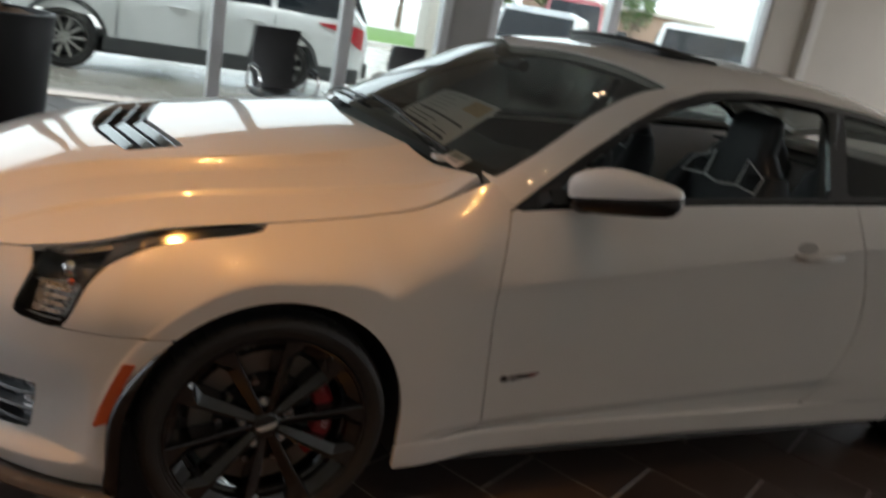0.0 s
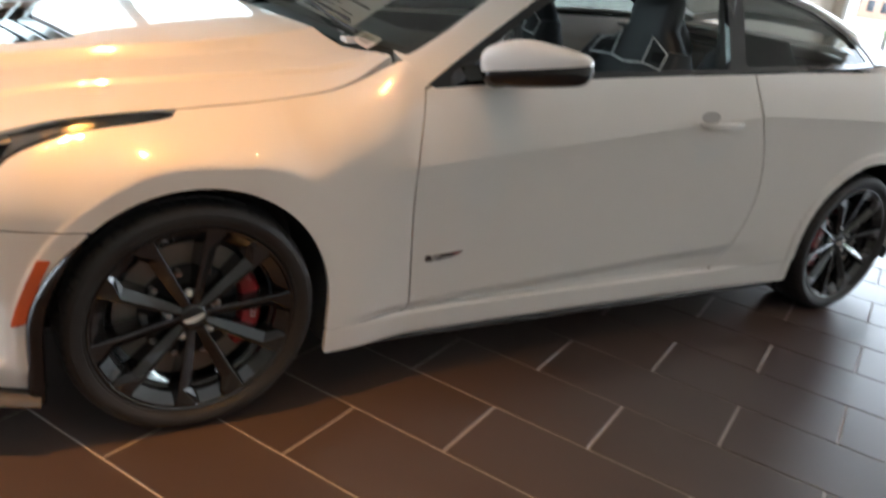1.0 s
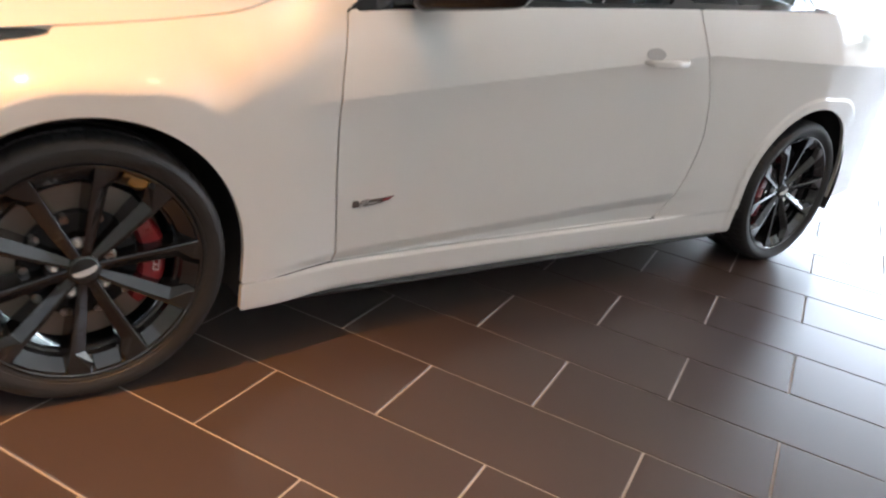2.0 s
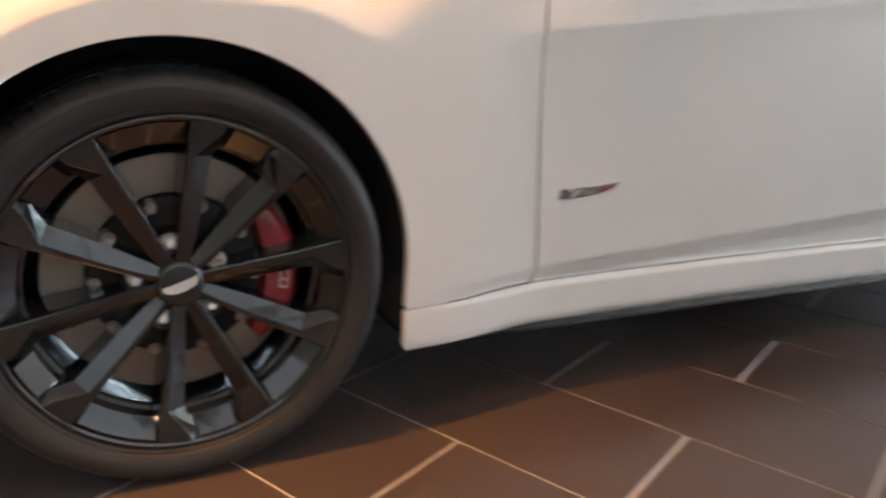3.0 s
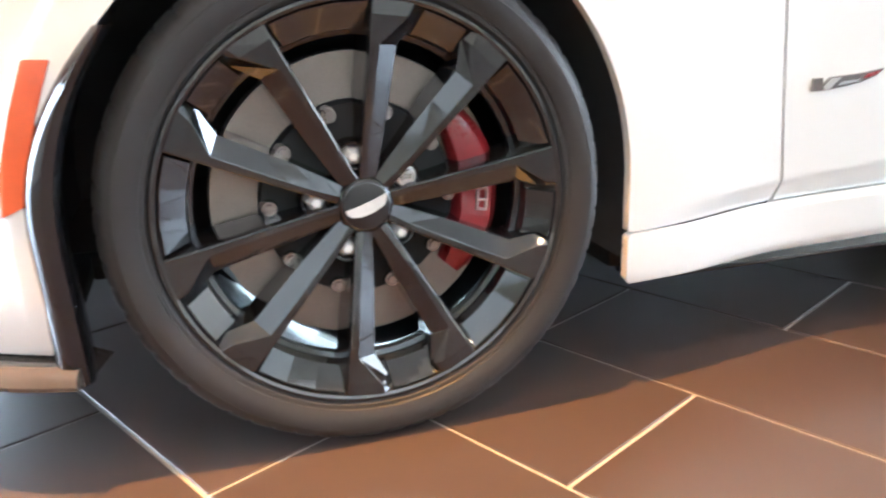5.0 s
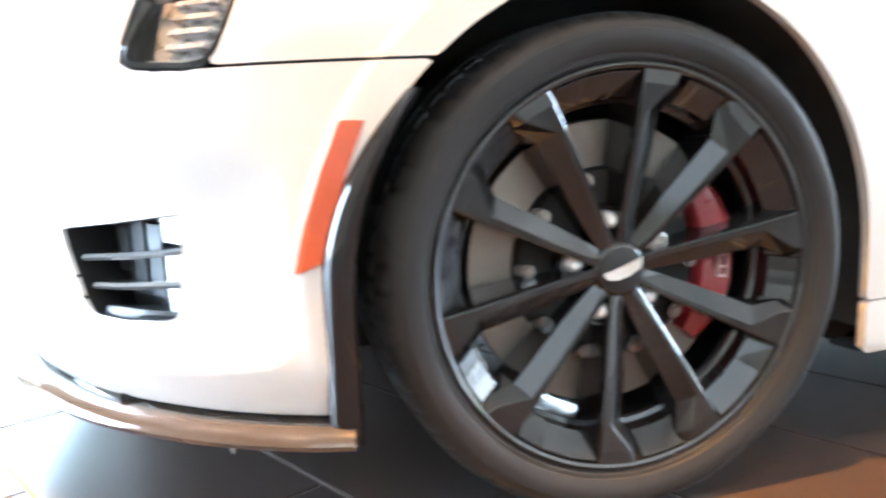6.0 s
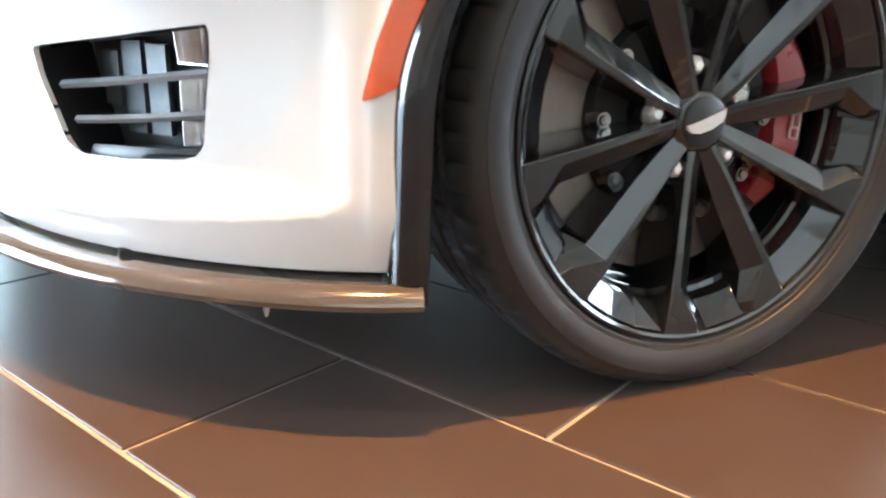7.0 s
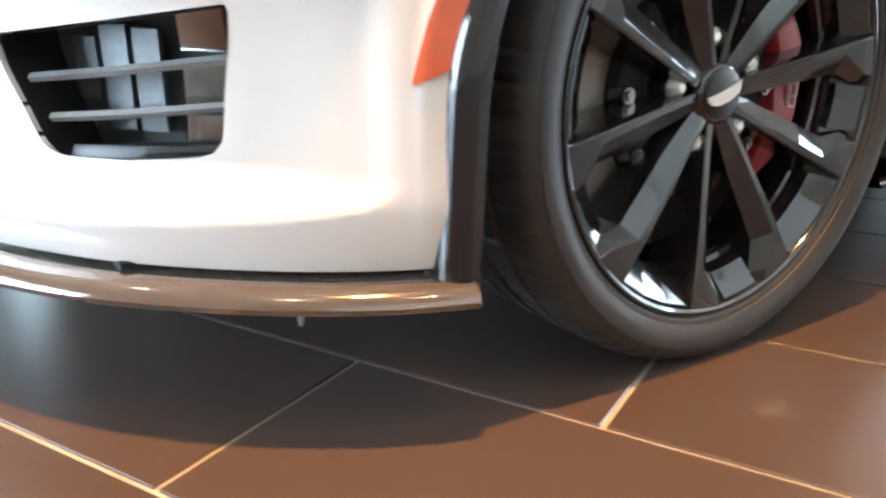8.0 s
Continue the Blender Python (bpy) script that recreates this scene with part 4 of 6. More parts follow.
def mirror_ring(s, height, width, cap):
    """Half of a cross-section of the mirror head at s along it (-1 to 1), domed over a flat side."""
    up = 1 if cap else -1
    pts = [(s * 0.152, width * 0.98, 0.0)]
    for a in np.linspace(0, math.pi, 15):
        c, e = math.cos(a), math.sin(a)
        pts.append((s * 0.152, width * math.copysign(abs(c) ** 0.7, c) - (0.25 * width * e if cap else 0), up * (0.003 + height * e ** 0.75)))
    pts.append((s * 0.152, -width * 0.98, 0.0))
    return [mirror_m @ Vector(p) for p in pts]


ss = np.concatenate([[-1.0, -0.985], np.linspace(-0.95, 0.95, 25), [0.985, 1.0]])
cap_h = curve([-1, -0.95, -0.85, -0.6, -0.3, 0.0, 0.4, 0.8, 0.95, 1], [0.020, 0.046, 0.058, 0.070, 0.075, 0.070, 0.052, 0.030, 0.018, 0.008])
low_h = curve([-1, -0.9, -0.5, 0.0, 0.6, 0.85, 0.95, 1], [0.016, 0.038, 0.046, 0.050, 0.052, 0.047, 0.034, 0.012])
wide_h = curve([-1, -0.95, -0.7, 0.0, 0.6, 0.9, 0.97, 1], [0.020, 0.038, 0.055, 0.062, 0.056, 0.040, 0.026, 0.012])
FOOT = [[(0.84, -0.02, 0.945), (0.84, -0.02, 0.975), (0.90, 0.0, 0.975), (0.90, 0.0, 0.945)], [(0.77, 0.05, 0.925), (0.77, 0.05, 0.965), (0.86, 0.06, 0.965), (0.86, 0.06, 0.925)],
        [(0.73, 0.075, 0.915), (0.73, 0.08, 0.960), (0.86, 0.085, 0.965), (0.86, 0.075, 0.925)]]


def add_sided(bm, rings, far):
    """Loft rings, reflected across the car's centre plane for the far side."""
    add_loft(bm, [[(p[0], 2 * YC - p[1] if far else p[1], p[2]) for p in ring] for ring in rings])


for far in (False, True):
    bm = bmesh.new()
    add_sided(bm, [mirror_ring(s, float(cap_h(s)), float(wide_h(s)), True) for s in ss], far)
    mirror = part("door_mirror", bm, PAINT, coupe, "door mirror with a white cap and black base")
    bm = bmesh.new()
    add_sided(bm, [mirror_ring(s, float(low_h(s)), float(wide_h(s)) - 0.003, False) for s in ss], far)
    part("mirror_base", bm, BLACK_GLOSS, mirror, "gloss black lower half")
    bm = bmesh.new()
    add_sided(bm, FOOT, far)
    part("mirror_foot", bm, BLACK_GLOSS, mirror, "gloss black foot")


# ---- wheels ----


TYRE = [(0.2445, 0.000), (0.2440, -0.010), (0.2500, -0.0165), (0.2560, -0.0175), (0.2570, -0.0195), (0.2680, -0.0245), (0.2790, -0.0265), (0.2880, -0.0260), (0.2890, -0.0245), (0.2980, -0.0215),
        (0.3060, -0.0140), (0.3120, -0.0040), (0.3155, 0.010), (0.3166, 0.028), (0.3105, 0.030), (0.3105, 0.037), (0.3172, 0.039), (0.3178, 0.075), (0.3110, 0.077), (0.3110, 0.087),
        (0.3180, 0.089), (0.3180, 0.118), (0.3110, 0.120), (0.3110, 0.130), (0.3178, 0.132), (0.3172, 0.168), (0.3105, 0.170), (0.3105, 0.177), (0.3166, 0.179), (0.3155, 0.197), (0.310, 0.215),
        (0.298, 0.230), (0.270, 0.236), (0.2440, 0.226), (0.2400, 0.220)]
HUB_Z = 0.3075       # wheel centre over the floor
TYRE = [(0.2515 + (r - 0.244) * 0.0620 / 0.074, y) for r, y in TYRE]


def tread(i, a):
    """Cross grooves over the shoulders."""
    k = (a / math.tau * 64) % 1.0
    if i in (10, 11, 12, 13, 28, 29) and k < 0.13:
        return -0.0030
    if i in (16, 17, 24, 25) and (k + 0.4) % 1.0 < 0.13:
        return -0.0030
    return 0.0


def spoke_mesh(bm, lean):
    """One spoke along +x: a narrow flat face, a steep straight side and a broad bevel that kinks out to the side given by lean (1 or -1)."""
    #        r   straight edge  ridge  outer edge  y of the face  drop of the bevel
    rows = [(0.034, 0.0110, 0.0000, 0.0125, 0.0150, 0.006), (0.060, 0.0112, -0.0020, 0.0150, 0.0110, 0.009), (0.100, 0.0118, -0.0025, 0.0185, 0.0045, 0.012), (0.150, 0.0124, -0.0020, 0.0210, -0.0040, 0.014),
            (0.195, 0.0128, -0.0010, 0.0230, -0.0100, 0.015), (0.1955, 0.0128, -0.0005, 0.0234, -0.0101, 0.015), (0.228, 0.0132, 0.0300, 0.0460, -0.0135, 0.014), (0.2440, 0.0134, 0.0370, 0.0490, -0.0140, 0.009)]
    rings = []
    for r, a, ridge, b, y, drop in rows:
        pts = [(-a - 0.004, 0.058), (-a - 0.0005, y + 0.010), (-a + 0.0012, y + 0.0012), (-a + 0.0032, y), (ridge, y), (ridge + 0.0012, y + 0.0006), (b, y + drop), (b + 0.003, 0.058)]
        rings.append([(r, yy, lean * s) for s, yy in pts])
    add_loft(bm, rings)


def rim_panel(bm, mid, outer, inner):
    """A flat-looking sloped panel of the rim between two spokes; half angles at its outer and inner edge."""
    rings = []
    for s in (-1, -0.34, 0.34, 1):
        ring = []
        for da, r, y in ((inner, 0.2100, 0.0240), (inner, 0.2125, 0.0100), (outer, 0.2400, -0.0105), (outer, 0.2420, -0.0110), (outer, 0.2430, 0.0040)):
            t = mid + radians(da * s)
            ring.append((r * math.cos(t), y, r * math.sin(t)))
        rings.append(ring)
    add_loft(bm, rings)


def make_wheel():
    rim = lathe("wheel", [(0.2515, -0.006), (0.2530, -0.0120), (0.2515, -0.0155), (0.2480, -0.0158), (0.2445, -0.0135), (0.2425, -0.0060), (0.2150, 0.0150), (0.2115, 0.0200), (0.2110, 0.0300), (0.2050, 0.0330),
                          (0.2035, 0.0400), (0.2045, 0.0460), (0.2100, 0.0600), (0.2150, 0.200), (0.2500, 0.215), (0.2515, 0.226)], WHEEL_BLACK, None, "gloss black ten-spoke alloy wheel", n=120)
    bm = bmesh.new()
    add_lathe(bm, TYRE, 384, ripple=tread)
    for v in bm.verts:
        v.co.z = max(v.co.z, -HUB_Z + 0.001)
    part("tyre", bm, RUBBER, rim, "low-profile black tyre")
    for k in range(5):
        for lean in (1, -1):
            bm = bmesh.new()
            spoke_mesh(bm, lean)
            a = radians(100.6 + 72 * k) + lean * radians(17.6)
            bmesh.ops.transform(bm, matrix=Matrix.Rotation(-a, 4, "Y"), verts=bm.verts)
            part("spoke", bm, WHEEL_BLACK, rim, flat=True)
    for k in range(10):
        bm = bmesh.new()
        rim_panel(bm, radians(100.6 + 36 * k), *((13.6, 12.6) if k % 2 == 0 else (6.6, 7.4)))
        part("rim_panel", bm, WHEEL_BLACK, rim, flat=True)
    bm = bmesh.new()
    add_lathe(bm, [(0.0, 0.012), (0.030, 0.012), (0.036, 0.016), (0.041, 0.030), (0.052, 0.046), (0.0, 0.055)], 10)
    part("hub", bm, WHEEL_BLACK, rim)
    cap = lathe("centre_cap", [(0.0, 0.0075), (0.025, 0.0080), (0.029, 0.0100), (0.0310, 0.019)], BLACK_TRIM, rim, "black centre cap", n=40)
    bm = bmesh.new()
    crest = [(-0.0265, -0.0030), (-0.0255, -0.0075), (-0.0195, -0.0115), (-0.0080, -0.0120), (0.0080, -0.0075), (0.0215, 0.0005), (0.0240, 0.0060), (0.0250, 0.0150), (0.0080, 0.0080), (-0.0120, 0.0010)]
    prism(bm, crest, lambda s, t: (s, 0.009, t), lambda s, t: (s, 0.0055, t))
    part("crest", bm, SILVER, cap, "silver crest shape")
    for k in range(5):
        a = radians(100.6 - 72 * k)
        at = Matrix.Translation((0.061 * math.cos(a), 0.014, 0.0015 + 0.061 * math.sin(a)))
        bm = bmesh.new()
        add_lathe(bm, [(0.0, 0.001), (0.0055, 0.0015), (0.0098, 0.006), (0.0122, 0.012), (0.0126, 0.034)] if k != 1 else [(0.0, 0.003), (0.0075, 0.003), (0.0080, 0.005), (0.0100, 0.005), (0.0108, 0.003), (0.0128, 0.004), (0.0135, 0.034)], 6 if k != 1 else 24)
        bmesh.ops.transform(bm, matrix=at, verts=bm.verts)
        part("lug_nut", bm, BEZEL if k != 1 else SATIN, rim, "chrome lug nut" if k != 1 else "grey locking nut")
        bm = bmesh.new()
        add_lathe(bm, [(0.0145, 0.022), (0.0150, 0.0105), (0.0175, 0.0098), (0.0195, 0.013), (0.0215, 0.044)], 24)
        bmesh.ops.transform(bm, matrix=at, verts=bm.verts)
        part("nut_seat", bm, BLACK_GLOSS, rim)
    return rim


def make_brake():
    disc = lathe("brake_disc", [(0.126, 0.070), (0.128, 0.064), (0.185, 0.064), (0.1865, 0.066), (0.1865, 0.090), (0.185, 0.092), (0.128, 0.092)], DISC, None, "worn iron brake disc", n=72)
    lathe("disc_hat", [(0.0, 0.046), (0.112, 0.046), (0.123, 0.050), (0.127, 0.066)], DARK, disc, "dark disc hat", n=48)
    for k in range(10):
        a = radians(36 * k - 1)
        bm = bmesh.new()
        add_lathe(bm, [(0.0, 0.046), (0.0055, 0.046), (0.0065, 0.049), (0.0092, 0.049), (0.0110, 0.054), (0.0115, 0.070)], 12)
        bmesh.ops.translate(bm, verts=bm.verts, vec=(0.115 * math.cos(a), -0.010, 0.115 * math.sin(a)))
        part("disc_bolt", bm, DARK_CHROME, disc, "bright disc bolt")
    return disc


def make_caliper(mid):
    bm = bmesh.new()
    rings = []
    for s in np.linspace(-1, 1, 17):
        a = radians(mid + 41 * s)
        thick = 0.9 if abs(s) < 0.9 else 0.55
        r0, r1, y0 = 0.128 + 0.012 * abs(s) ** 3, 0.1755 + 0.012 * (1 - s * s), 0.042 - 0.010 * (1 - abs(s) ** 4) * thick + 0.004 * (abs(s) < 0.15)
        rings.append([(r * math.cos(a), y, r * math.sin(a)) for r, y in ((r0, y0 + 0.014), (r0 + 0.006, y0 + 0.003), (r0 + 0.020, y0), (r1 - 0.014, y0), (r1 - 0.004, y0 + 0.008), (r1, y0 + 0.02), (r1, 0.115), (r0, 0.115))])
    add_loft(bm, rings)
    cal = part("brake_caliper", bm, RED_CALIPER, None, "red painted brake caliper")
    for a0, a1, r0, r1 in ((-9, 6, 0.1650, 0.1675), (-9, 6, 0.1530, 0.1555), (-9, -8, 0.1555, 0.1650), (-4.4, -3.6, 0.1555, 0.1650), (1.2, 2.0, 0.1555, 0.1650), (5.1, 6, 0.1555, 0.1650)):
        bm = bmesh.new()
        lo, hi = [], []
        for t, r in [(a0 + (a1 - a0) * s, r0) for s in (0, 0.5, 1)] + [(a0 + (a1 - a0) * s, r1) for s in (1, 0.5, 0)]:
            c, d = math.cos(radians(mid + t)), math.sin(radians(mid + t))
            lo.append((r * c, 0.036, r * d))
            hi.append((r * c, 0.0312, r * d))
        add_loft(bm, [lo, hi])
        part("lettering_bar", bm, LETTER, cal)
    return cal


LETTER = surface("pale_lettering", (0.62, 0.42, 0.42), 0.4)
SILVER = surface("silver_crest", (0.74, 0.73, 0.71), 0.35, metal=0.1, vary=0.1, scale=60)
wheel = make_wheel()
disc = make_brake()
caliper = make_caliper(-1)


def fit_wheel(x, z, near, first=False):
    m = pose(x, 0.0, z) if near else Matrix.Translation((x, 2 * YC, z)) @ Matrix.Rotation(math.pi, 4, "Z")
    w = wheel if first else copy_thing(wheel, m)
    w.matrix_basis = m
    w.parent = coupe
    d = disc if first else copy_thing(disc, m)
    d.matrix_basis, d.parent = m, coupe
    c = caliper if first else copy_thing(caliper, m)
    c.matrix_basis = m if (near and x < 1) else m @ Matrix.Rotation(math.pi, 4, "Y") if near else m
    c.parent = coupe
    return w


fit_wheel(0.0, HUB_Z, True, True)
rear_turn = fit_wheel(WB, HUB_Z, True)
rear_turn.matrix_basis = pose(WB, 0.016, HUB_Z)
fit_wheel(0.0, HUB_Z, False)
fit_wheel(WB, HUB_Z, False)


# ---- inside the car ----
bm = bmesh.new()
rings = []
for y in steps(0.15, 1.62, 30):
    bulge = 0.035 * float(np.exp(-((y - 0.50) / 0.17) ** 2)) + 0.012 * float(np.exp(-((y - 1.27) / 0.3) ** 2))
    edge = 0.05 * (abs(y - YC) / 0.735) ** 4
    rings.append([(0.42 + 3 * edge, y, 0.93 - edge), (0.60, y, 0.945 - edge), (0.80, y, 0.955 + bulge - edge), (0.93, y, 0.950 + bulge - edge), (0.965, y, 0.925 + bulge * 0.6 - edge),
                  (0.95, y, 0.84), (0.99, y, 0.72), (0.95, y, 0.55), (0.6, y, 0.5), (0.42, y, 0.80)])
add_loft(bm, rings)
part("dashboard", bm, DASH, coupe, "black vinyl dashboard")
wheel_m = Matrix.Translation((1.06, 0.50, 0.90)) @ Matrix.Rotation(radians(-68), 4, "Y")
steer = tube("steering_wheel", [wheel_m @ Vector((0.185 * math.cos(a), 0.185 * math.sin(a), 0)) for a in np.linspace(0, math.tau, 36, endpoint=False)], 0.014, LEATHER, coupe, "black leather steering wheel", 8, True)
bm = bmesh.new()
add_box(bm, (-0.06, -0.075, -0.02), (0.06, 0.075, 0.018), 0.02, 3, wheel_m)
part("airbag_pad", bm, LEATHER, steer)
for a in (0, 125, 235):
    tube("spoke", [wheel_m @ Vector((r * math.cos(radians(a + 90)), r * math.sin(radians(a + 90)), 0)) for r in (0.04, 0.18)], [0.016, 0.011], SATIN, steer, "", 8)


def pillow(bm, rings_spec):
    """A soft shape from rows: (centre, half width y, half depth x, lean)."""
    rings = []
    for (x, y, z), wy, wx in rings_spec:
        ring = []
        for a in np.linspace(0, math.tau, 20, endpoint=False):
            c, d = math.cos(a), math.sin(a)
            ring.append((x + wx * math.copysign(abs(c) ** 0.6, c), y + wy * math.copysign(abs(d) ** 0.6, d), z))
        rings.append(ring)
    add_loft(bm, rings)


def make_seat(y):
    bm = bmesh.new()
    pillow(bm, [((1.490, y, 0.42), 0.22, 0.26), ((1.490, y, 0.50), 0.25, 0.28), ((1.490, y, 0.56), 0.25, 0.28), ((1.500, y, 0.60), 0.22, 0.25)])
    seat = part("seat", bm, LEATHER, coupe, "black leather sport seat with chrome bezels")
    seat.location = (0.055, 0.0, 0.03)
    bm = bmesh.new()
    pillow(bm, [((1.690, y, 0.54), 0.21, 0.09), ((1.720, y, 0.62), 0.235, 0.10), ((1.750, y, 0.76), 0.235, 0.095), ((1.768, y, 0.88), 0.225, 0.085), ((1.778, y, 0.96), 0.195, 0.07),
                ((1.785, y, 1.01), 0.145, 0.062), ((1.790, y, 1.05), 0.108, 0.058), ((1.793, y, 1.12), 0.110, 0.056), ((1.798, y, 1.165), 0.100, 0.048), ((1.800, y, 1.185), 0.075, 0.030)])
    part("backrest", bm, LEATHER, seat)
    for side in (-1, 1):
        bm = bmesh.new()
        pillow(bm, [((1.650, y + side * 0.235, 0.58), 0.045, 0.10), ((1.670, y + side * 0.245, 0.74), 0.050, 0.11), ((1.725, y + side * 0.225, 0.89), 0.042, 0.075), ((1.750, y + side * 0.195, 0.98), 0.03, 0.045)])
        part("bolster", bm, LEATHER, seat)
        s = side
        tube("chrome_bezel", [(1.684, y + s * 0.085, 0.925), (1.712, y + s * 0.085, 1.020), (1.700, y + s * 0.185, 0.972), (1.666, y + s * 0.195, 0.918), (1.684, y + s * 0.085, 0.925)],
             0.0040, BEZEL, seat, "chrome bezel round the belt opening", 8)
        tube("chrome_bezel", [(1.684, y + s * 0.085, 0.925), (1.676, y + s * 0.03, 0.917), (1.674, y, 0.914)], 0.0055, BEZEL, seat, "", 8)
        # solid dark block instead of a hole: the opening's shade is its colour
        bm = bmesh.new()
        add_box(bm, (1.700, y + s * 0.140 - 0.045, 0.930), (1.740, y + s * 0.140 + 0.040, 0.975), 0.012)
        part("belt_opening_shade", bm, DARK, seat)
    return seat


make_seat(0.50)
make_seat(1.27)
bm = bmesh.new()
pillow(bm, [((2.32, YC, 0.45), 0.58, 0.25), ((2.32, YC, 0.58), 0.60, 0.26), ((2.33, YC, 0.62), 0.56, 0.22)])
bench = part("rear_bench", bm, LEATHER, coupe, "black leather rear bench")
for y in (0.58, 1.19):
    bm = bmesh.new()
    pillow(bm, [((2.46, y, 0.58), 0.27, 0.08), ((2.53, y, 0.80), 0.27, 0.08), ((2.58, y, 0.96), 0.24, 0.07), ((2.60, y, 1.03), 0.17, 0.055), ((2.61, y, 1.08), 0.13, 0.03)])
    part("rear_backrest", bm, LEATHER, bench)
box("parcel_shelf", (2.62, 0.25, 0.985), (3.05, 1.52, 1.0), DASH, coupe, "", 0.006)
for y, s in ((0.085, 1), (1.685, -1)):
    bm = bmesh.new()
    add_loft(bm, [[(x, y, 0.30), (x, y + s * 0.06, 0.35), (x, y + s * 0.07, 0.78), (x, y + s * 0.025, 0.90 + 0.04 * (x - 0.7)), (x, y, 0.90 + 0.04 * (x - 0.7))] for x in (0.72, 1.1, 1.5, 2.0)])
    part("door_card", bm, LEATHER, coupe, "black door trim")
tube("b_pillar_trim", [(1.88, 0.14, 0.95), (1.90, 0.20, 1.10), (1.93, 0.27, 1.26)], [0.035, 0.03, 0.03], DASH, coupe, "grey pillar trim", 8)
tube("b_pillar_trim", [(1.88, 1.63, 0.95), (1.90, 1.57, 1.10), (1.93, 1.50, 1.26)], [0.035, 0.03, 0.03], DASH, coupe, "grey pillar trim", 8)


def cut_lining(U, V, P):
    t = np.abs(P[..., 1] - YC)
    return np.maximum(np.maximum(screen_top(t) - 0.01 - P[..., 0], P[..., 0] - 2.44), t - 0.60)


sheet("headlining", cabin, steps(1.05, 2.46, 50), steps(0.27, 1.50, 50), cut_lining, surface("grey_headlining", (0.10, 0.10, 0.10), 0.9, vary=0.1, scale=30), coupe, "dark grey headlining", hem=0, lift=-0.04)
tube("rear_view_mirror", [(0.98, 0.80, 1.235), (0.985, 0.885, 1.238), (0.98, 0.97, 1.235)], [0.022, 0.028, 0.022], BLACK_TRIM, coupe, "black rear view mirror", 10)


# price sheet and label behind the windscreen
def on_screen(name, outline, material, parent, label, lift):
    return sheet(name, cabin, steps(0.40, 0.74, 100), steps(0.20, 0.73, 120), lambda U, V, P: inside(outline, P[..., 0], P[..., 1]), material, parent, label, hem=0, lift=lift)


A, B, C, D = np.array([0.444, 0.656]), np.array([0.641, 0.706]), np.array([0.719, 0.434]), np.array([0.481, 0.359])


def at_sheet(s, t):
    return tuple((A * (1 - s) + B * s) * (1 - t) + (D * (1 - s) + C * s) * t)


price = thing("price_sheet", pose(0, 0, 0), "printed white price sheet behind the windscreen", "paper")
on_screen("page", [at_sheet(0, 0), at_sheet(1, 0), at_sheet(1, 1), at_sheet(0, 1)], PAPER, price, "", -0.016)
for s0, s1, t0, t1 in ((0.05, 0.09, 0.1, 0.45), (0.05, 0.09, 0.55, 0.9), (0.16, 0.19, 0.08, 0.92), (0.25, 0.27, 0.08, 0.5), (0.25, 0.27, 0.6, 0.85), (0.33, 0.35, 0.08, 0.55), (0.44, 0.48, 0.08, 0.92), (0.56, 0.58, 0.1, 0.5),
                       (0.64, 0.66, 0.1, 0.45), (0.72, 0.74, 0.1, 0.5), (0.80, 0.83, 0.1, 0.4), (0.90, 0.93, 0.1, 0.5)):
    on_screen("print_bar", [at_sheet(s0, t0), at_sheet(s1, t0), at_sheet(s1, t1), at_sheet(s0, t1)], GREY_PRINT if s0 > 0.5 else INK, price, "", -0.0145)
on_screen("tinted_box", [at_sheet(0.70, 0.62), at_sheet(0.94, 0.62), at_sheet(0.94, 0.93), at_sheet(0.70, 0.93)], surface("tan_print", (0.50, 0.36, 0.20), 0.6, vary=0.4, scale=90), price, "tan printed box", -0.0145)
card = thing("stock_label", pose(0, 0, 0), "small white label with a grey square on the windscreen", "label")
on_screen("card", [(0.484, 0.309), (0.531, 0.317), (0.558, 0.250), (0.506, 0.239)], PAPER, card, "", -0.0055)
on_screen("print_square", [(0.500, 0.296), (0.527, 0.301), (0.543, 0.262), (0.513, 0.255)], GREY_PRINT, card, "", -0.0048)


# ---- the room ----


def setting(ob, label, category):
    return tagged(ob, label, category, kind="structure")


setting(box("ceiling", (WEST_X, SOUTH_Y, CEIL), (EAST_X, WIN_Y, CEIL + 0.15), WHITE_CEIL, None, "", 0.0), "white ceiling over the showroom", "ceiling")
def wall_with_openings(name, axis, at, depth, start, end, openings, label, head=2.95, foot=0.012):
    """A wall along an axis: piers between openings, a low kerb and a head above them."""
    bm = bmesh.new()

    def block(a, b, z0, z1):
        if b - a < 0.01:
            return
        if axis == "x":
            add_box(bm, (a, at, z0), (b, at + depth, z1))
        else:
            add_box(bm, (at, a, z0), (at + depth, b, z1))
    last = start
    for a, b in openings:
        block(last, a, 0, CEIL + 0.15)
        block(a, b, head, CEIL + 0.15)
        block(a, b, 0, foot)
        last = b
    block(last, end, 0, CEIL + 0.15)
    return setting(part(name, bm, BEIGE, None, "", flat=True), label, "wall")


wall_with_openings("wall_north", "x", WIN_Y, 0.25, WEST_X, EAST_X + 0.2, [(WEST_X + 0.4, 7.80)], "window wall ending in a plain beige wall")
# the south window band is added, as a setting for the fill lamp
wall_with_openings("wall_south", "x", SOUTH_Y - 0.25, 0.25, WEST_X - 0.2, EAST_X + 0.2, [(-4.5, 9.5)], "beige wall out of view, with an added band of high windows", 4.8, 2.5)
wall_with_openings("wall_west", "y", WEST_X - 0.2, 0.2, SOUTH_Y, WIN_Y, [(0.5, 5.5)], "beige wall with a wide window")
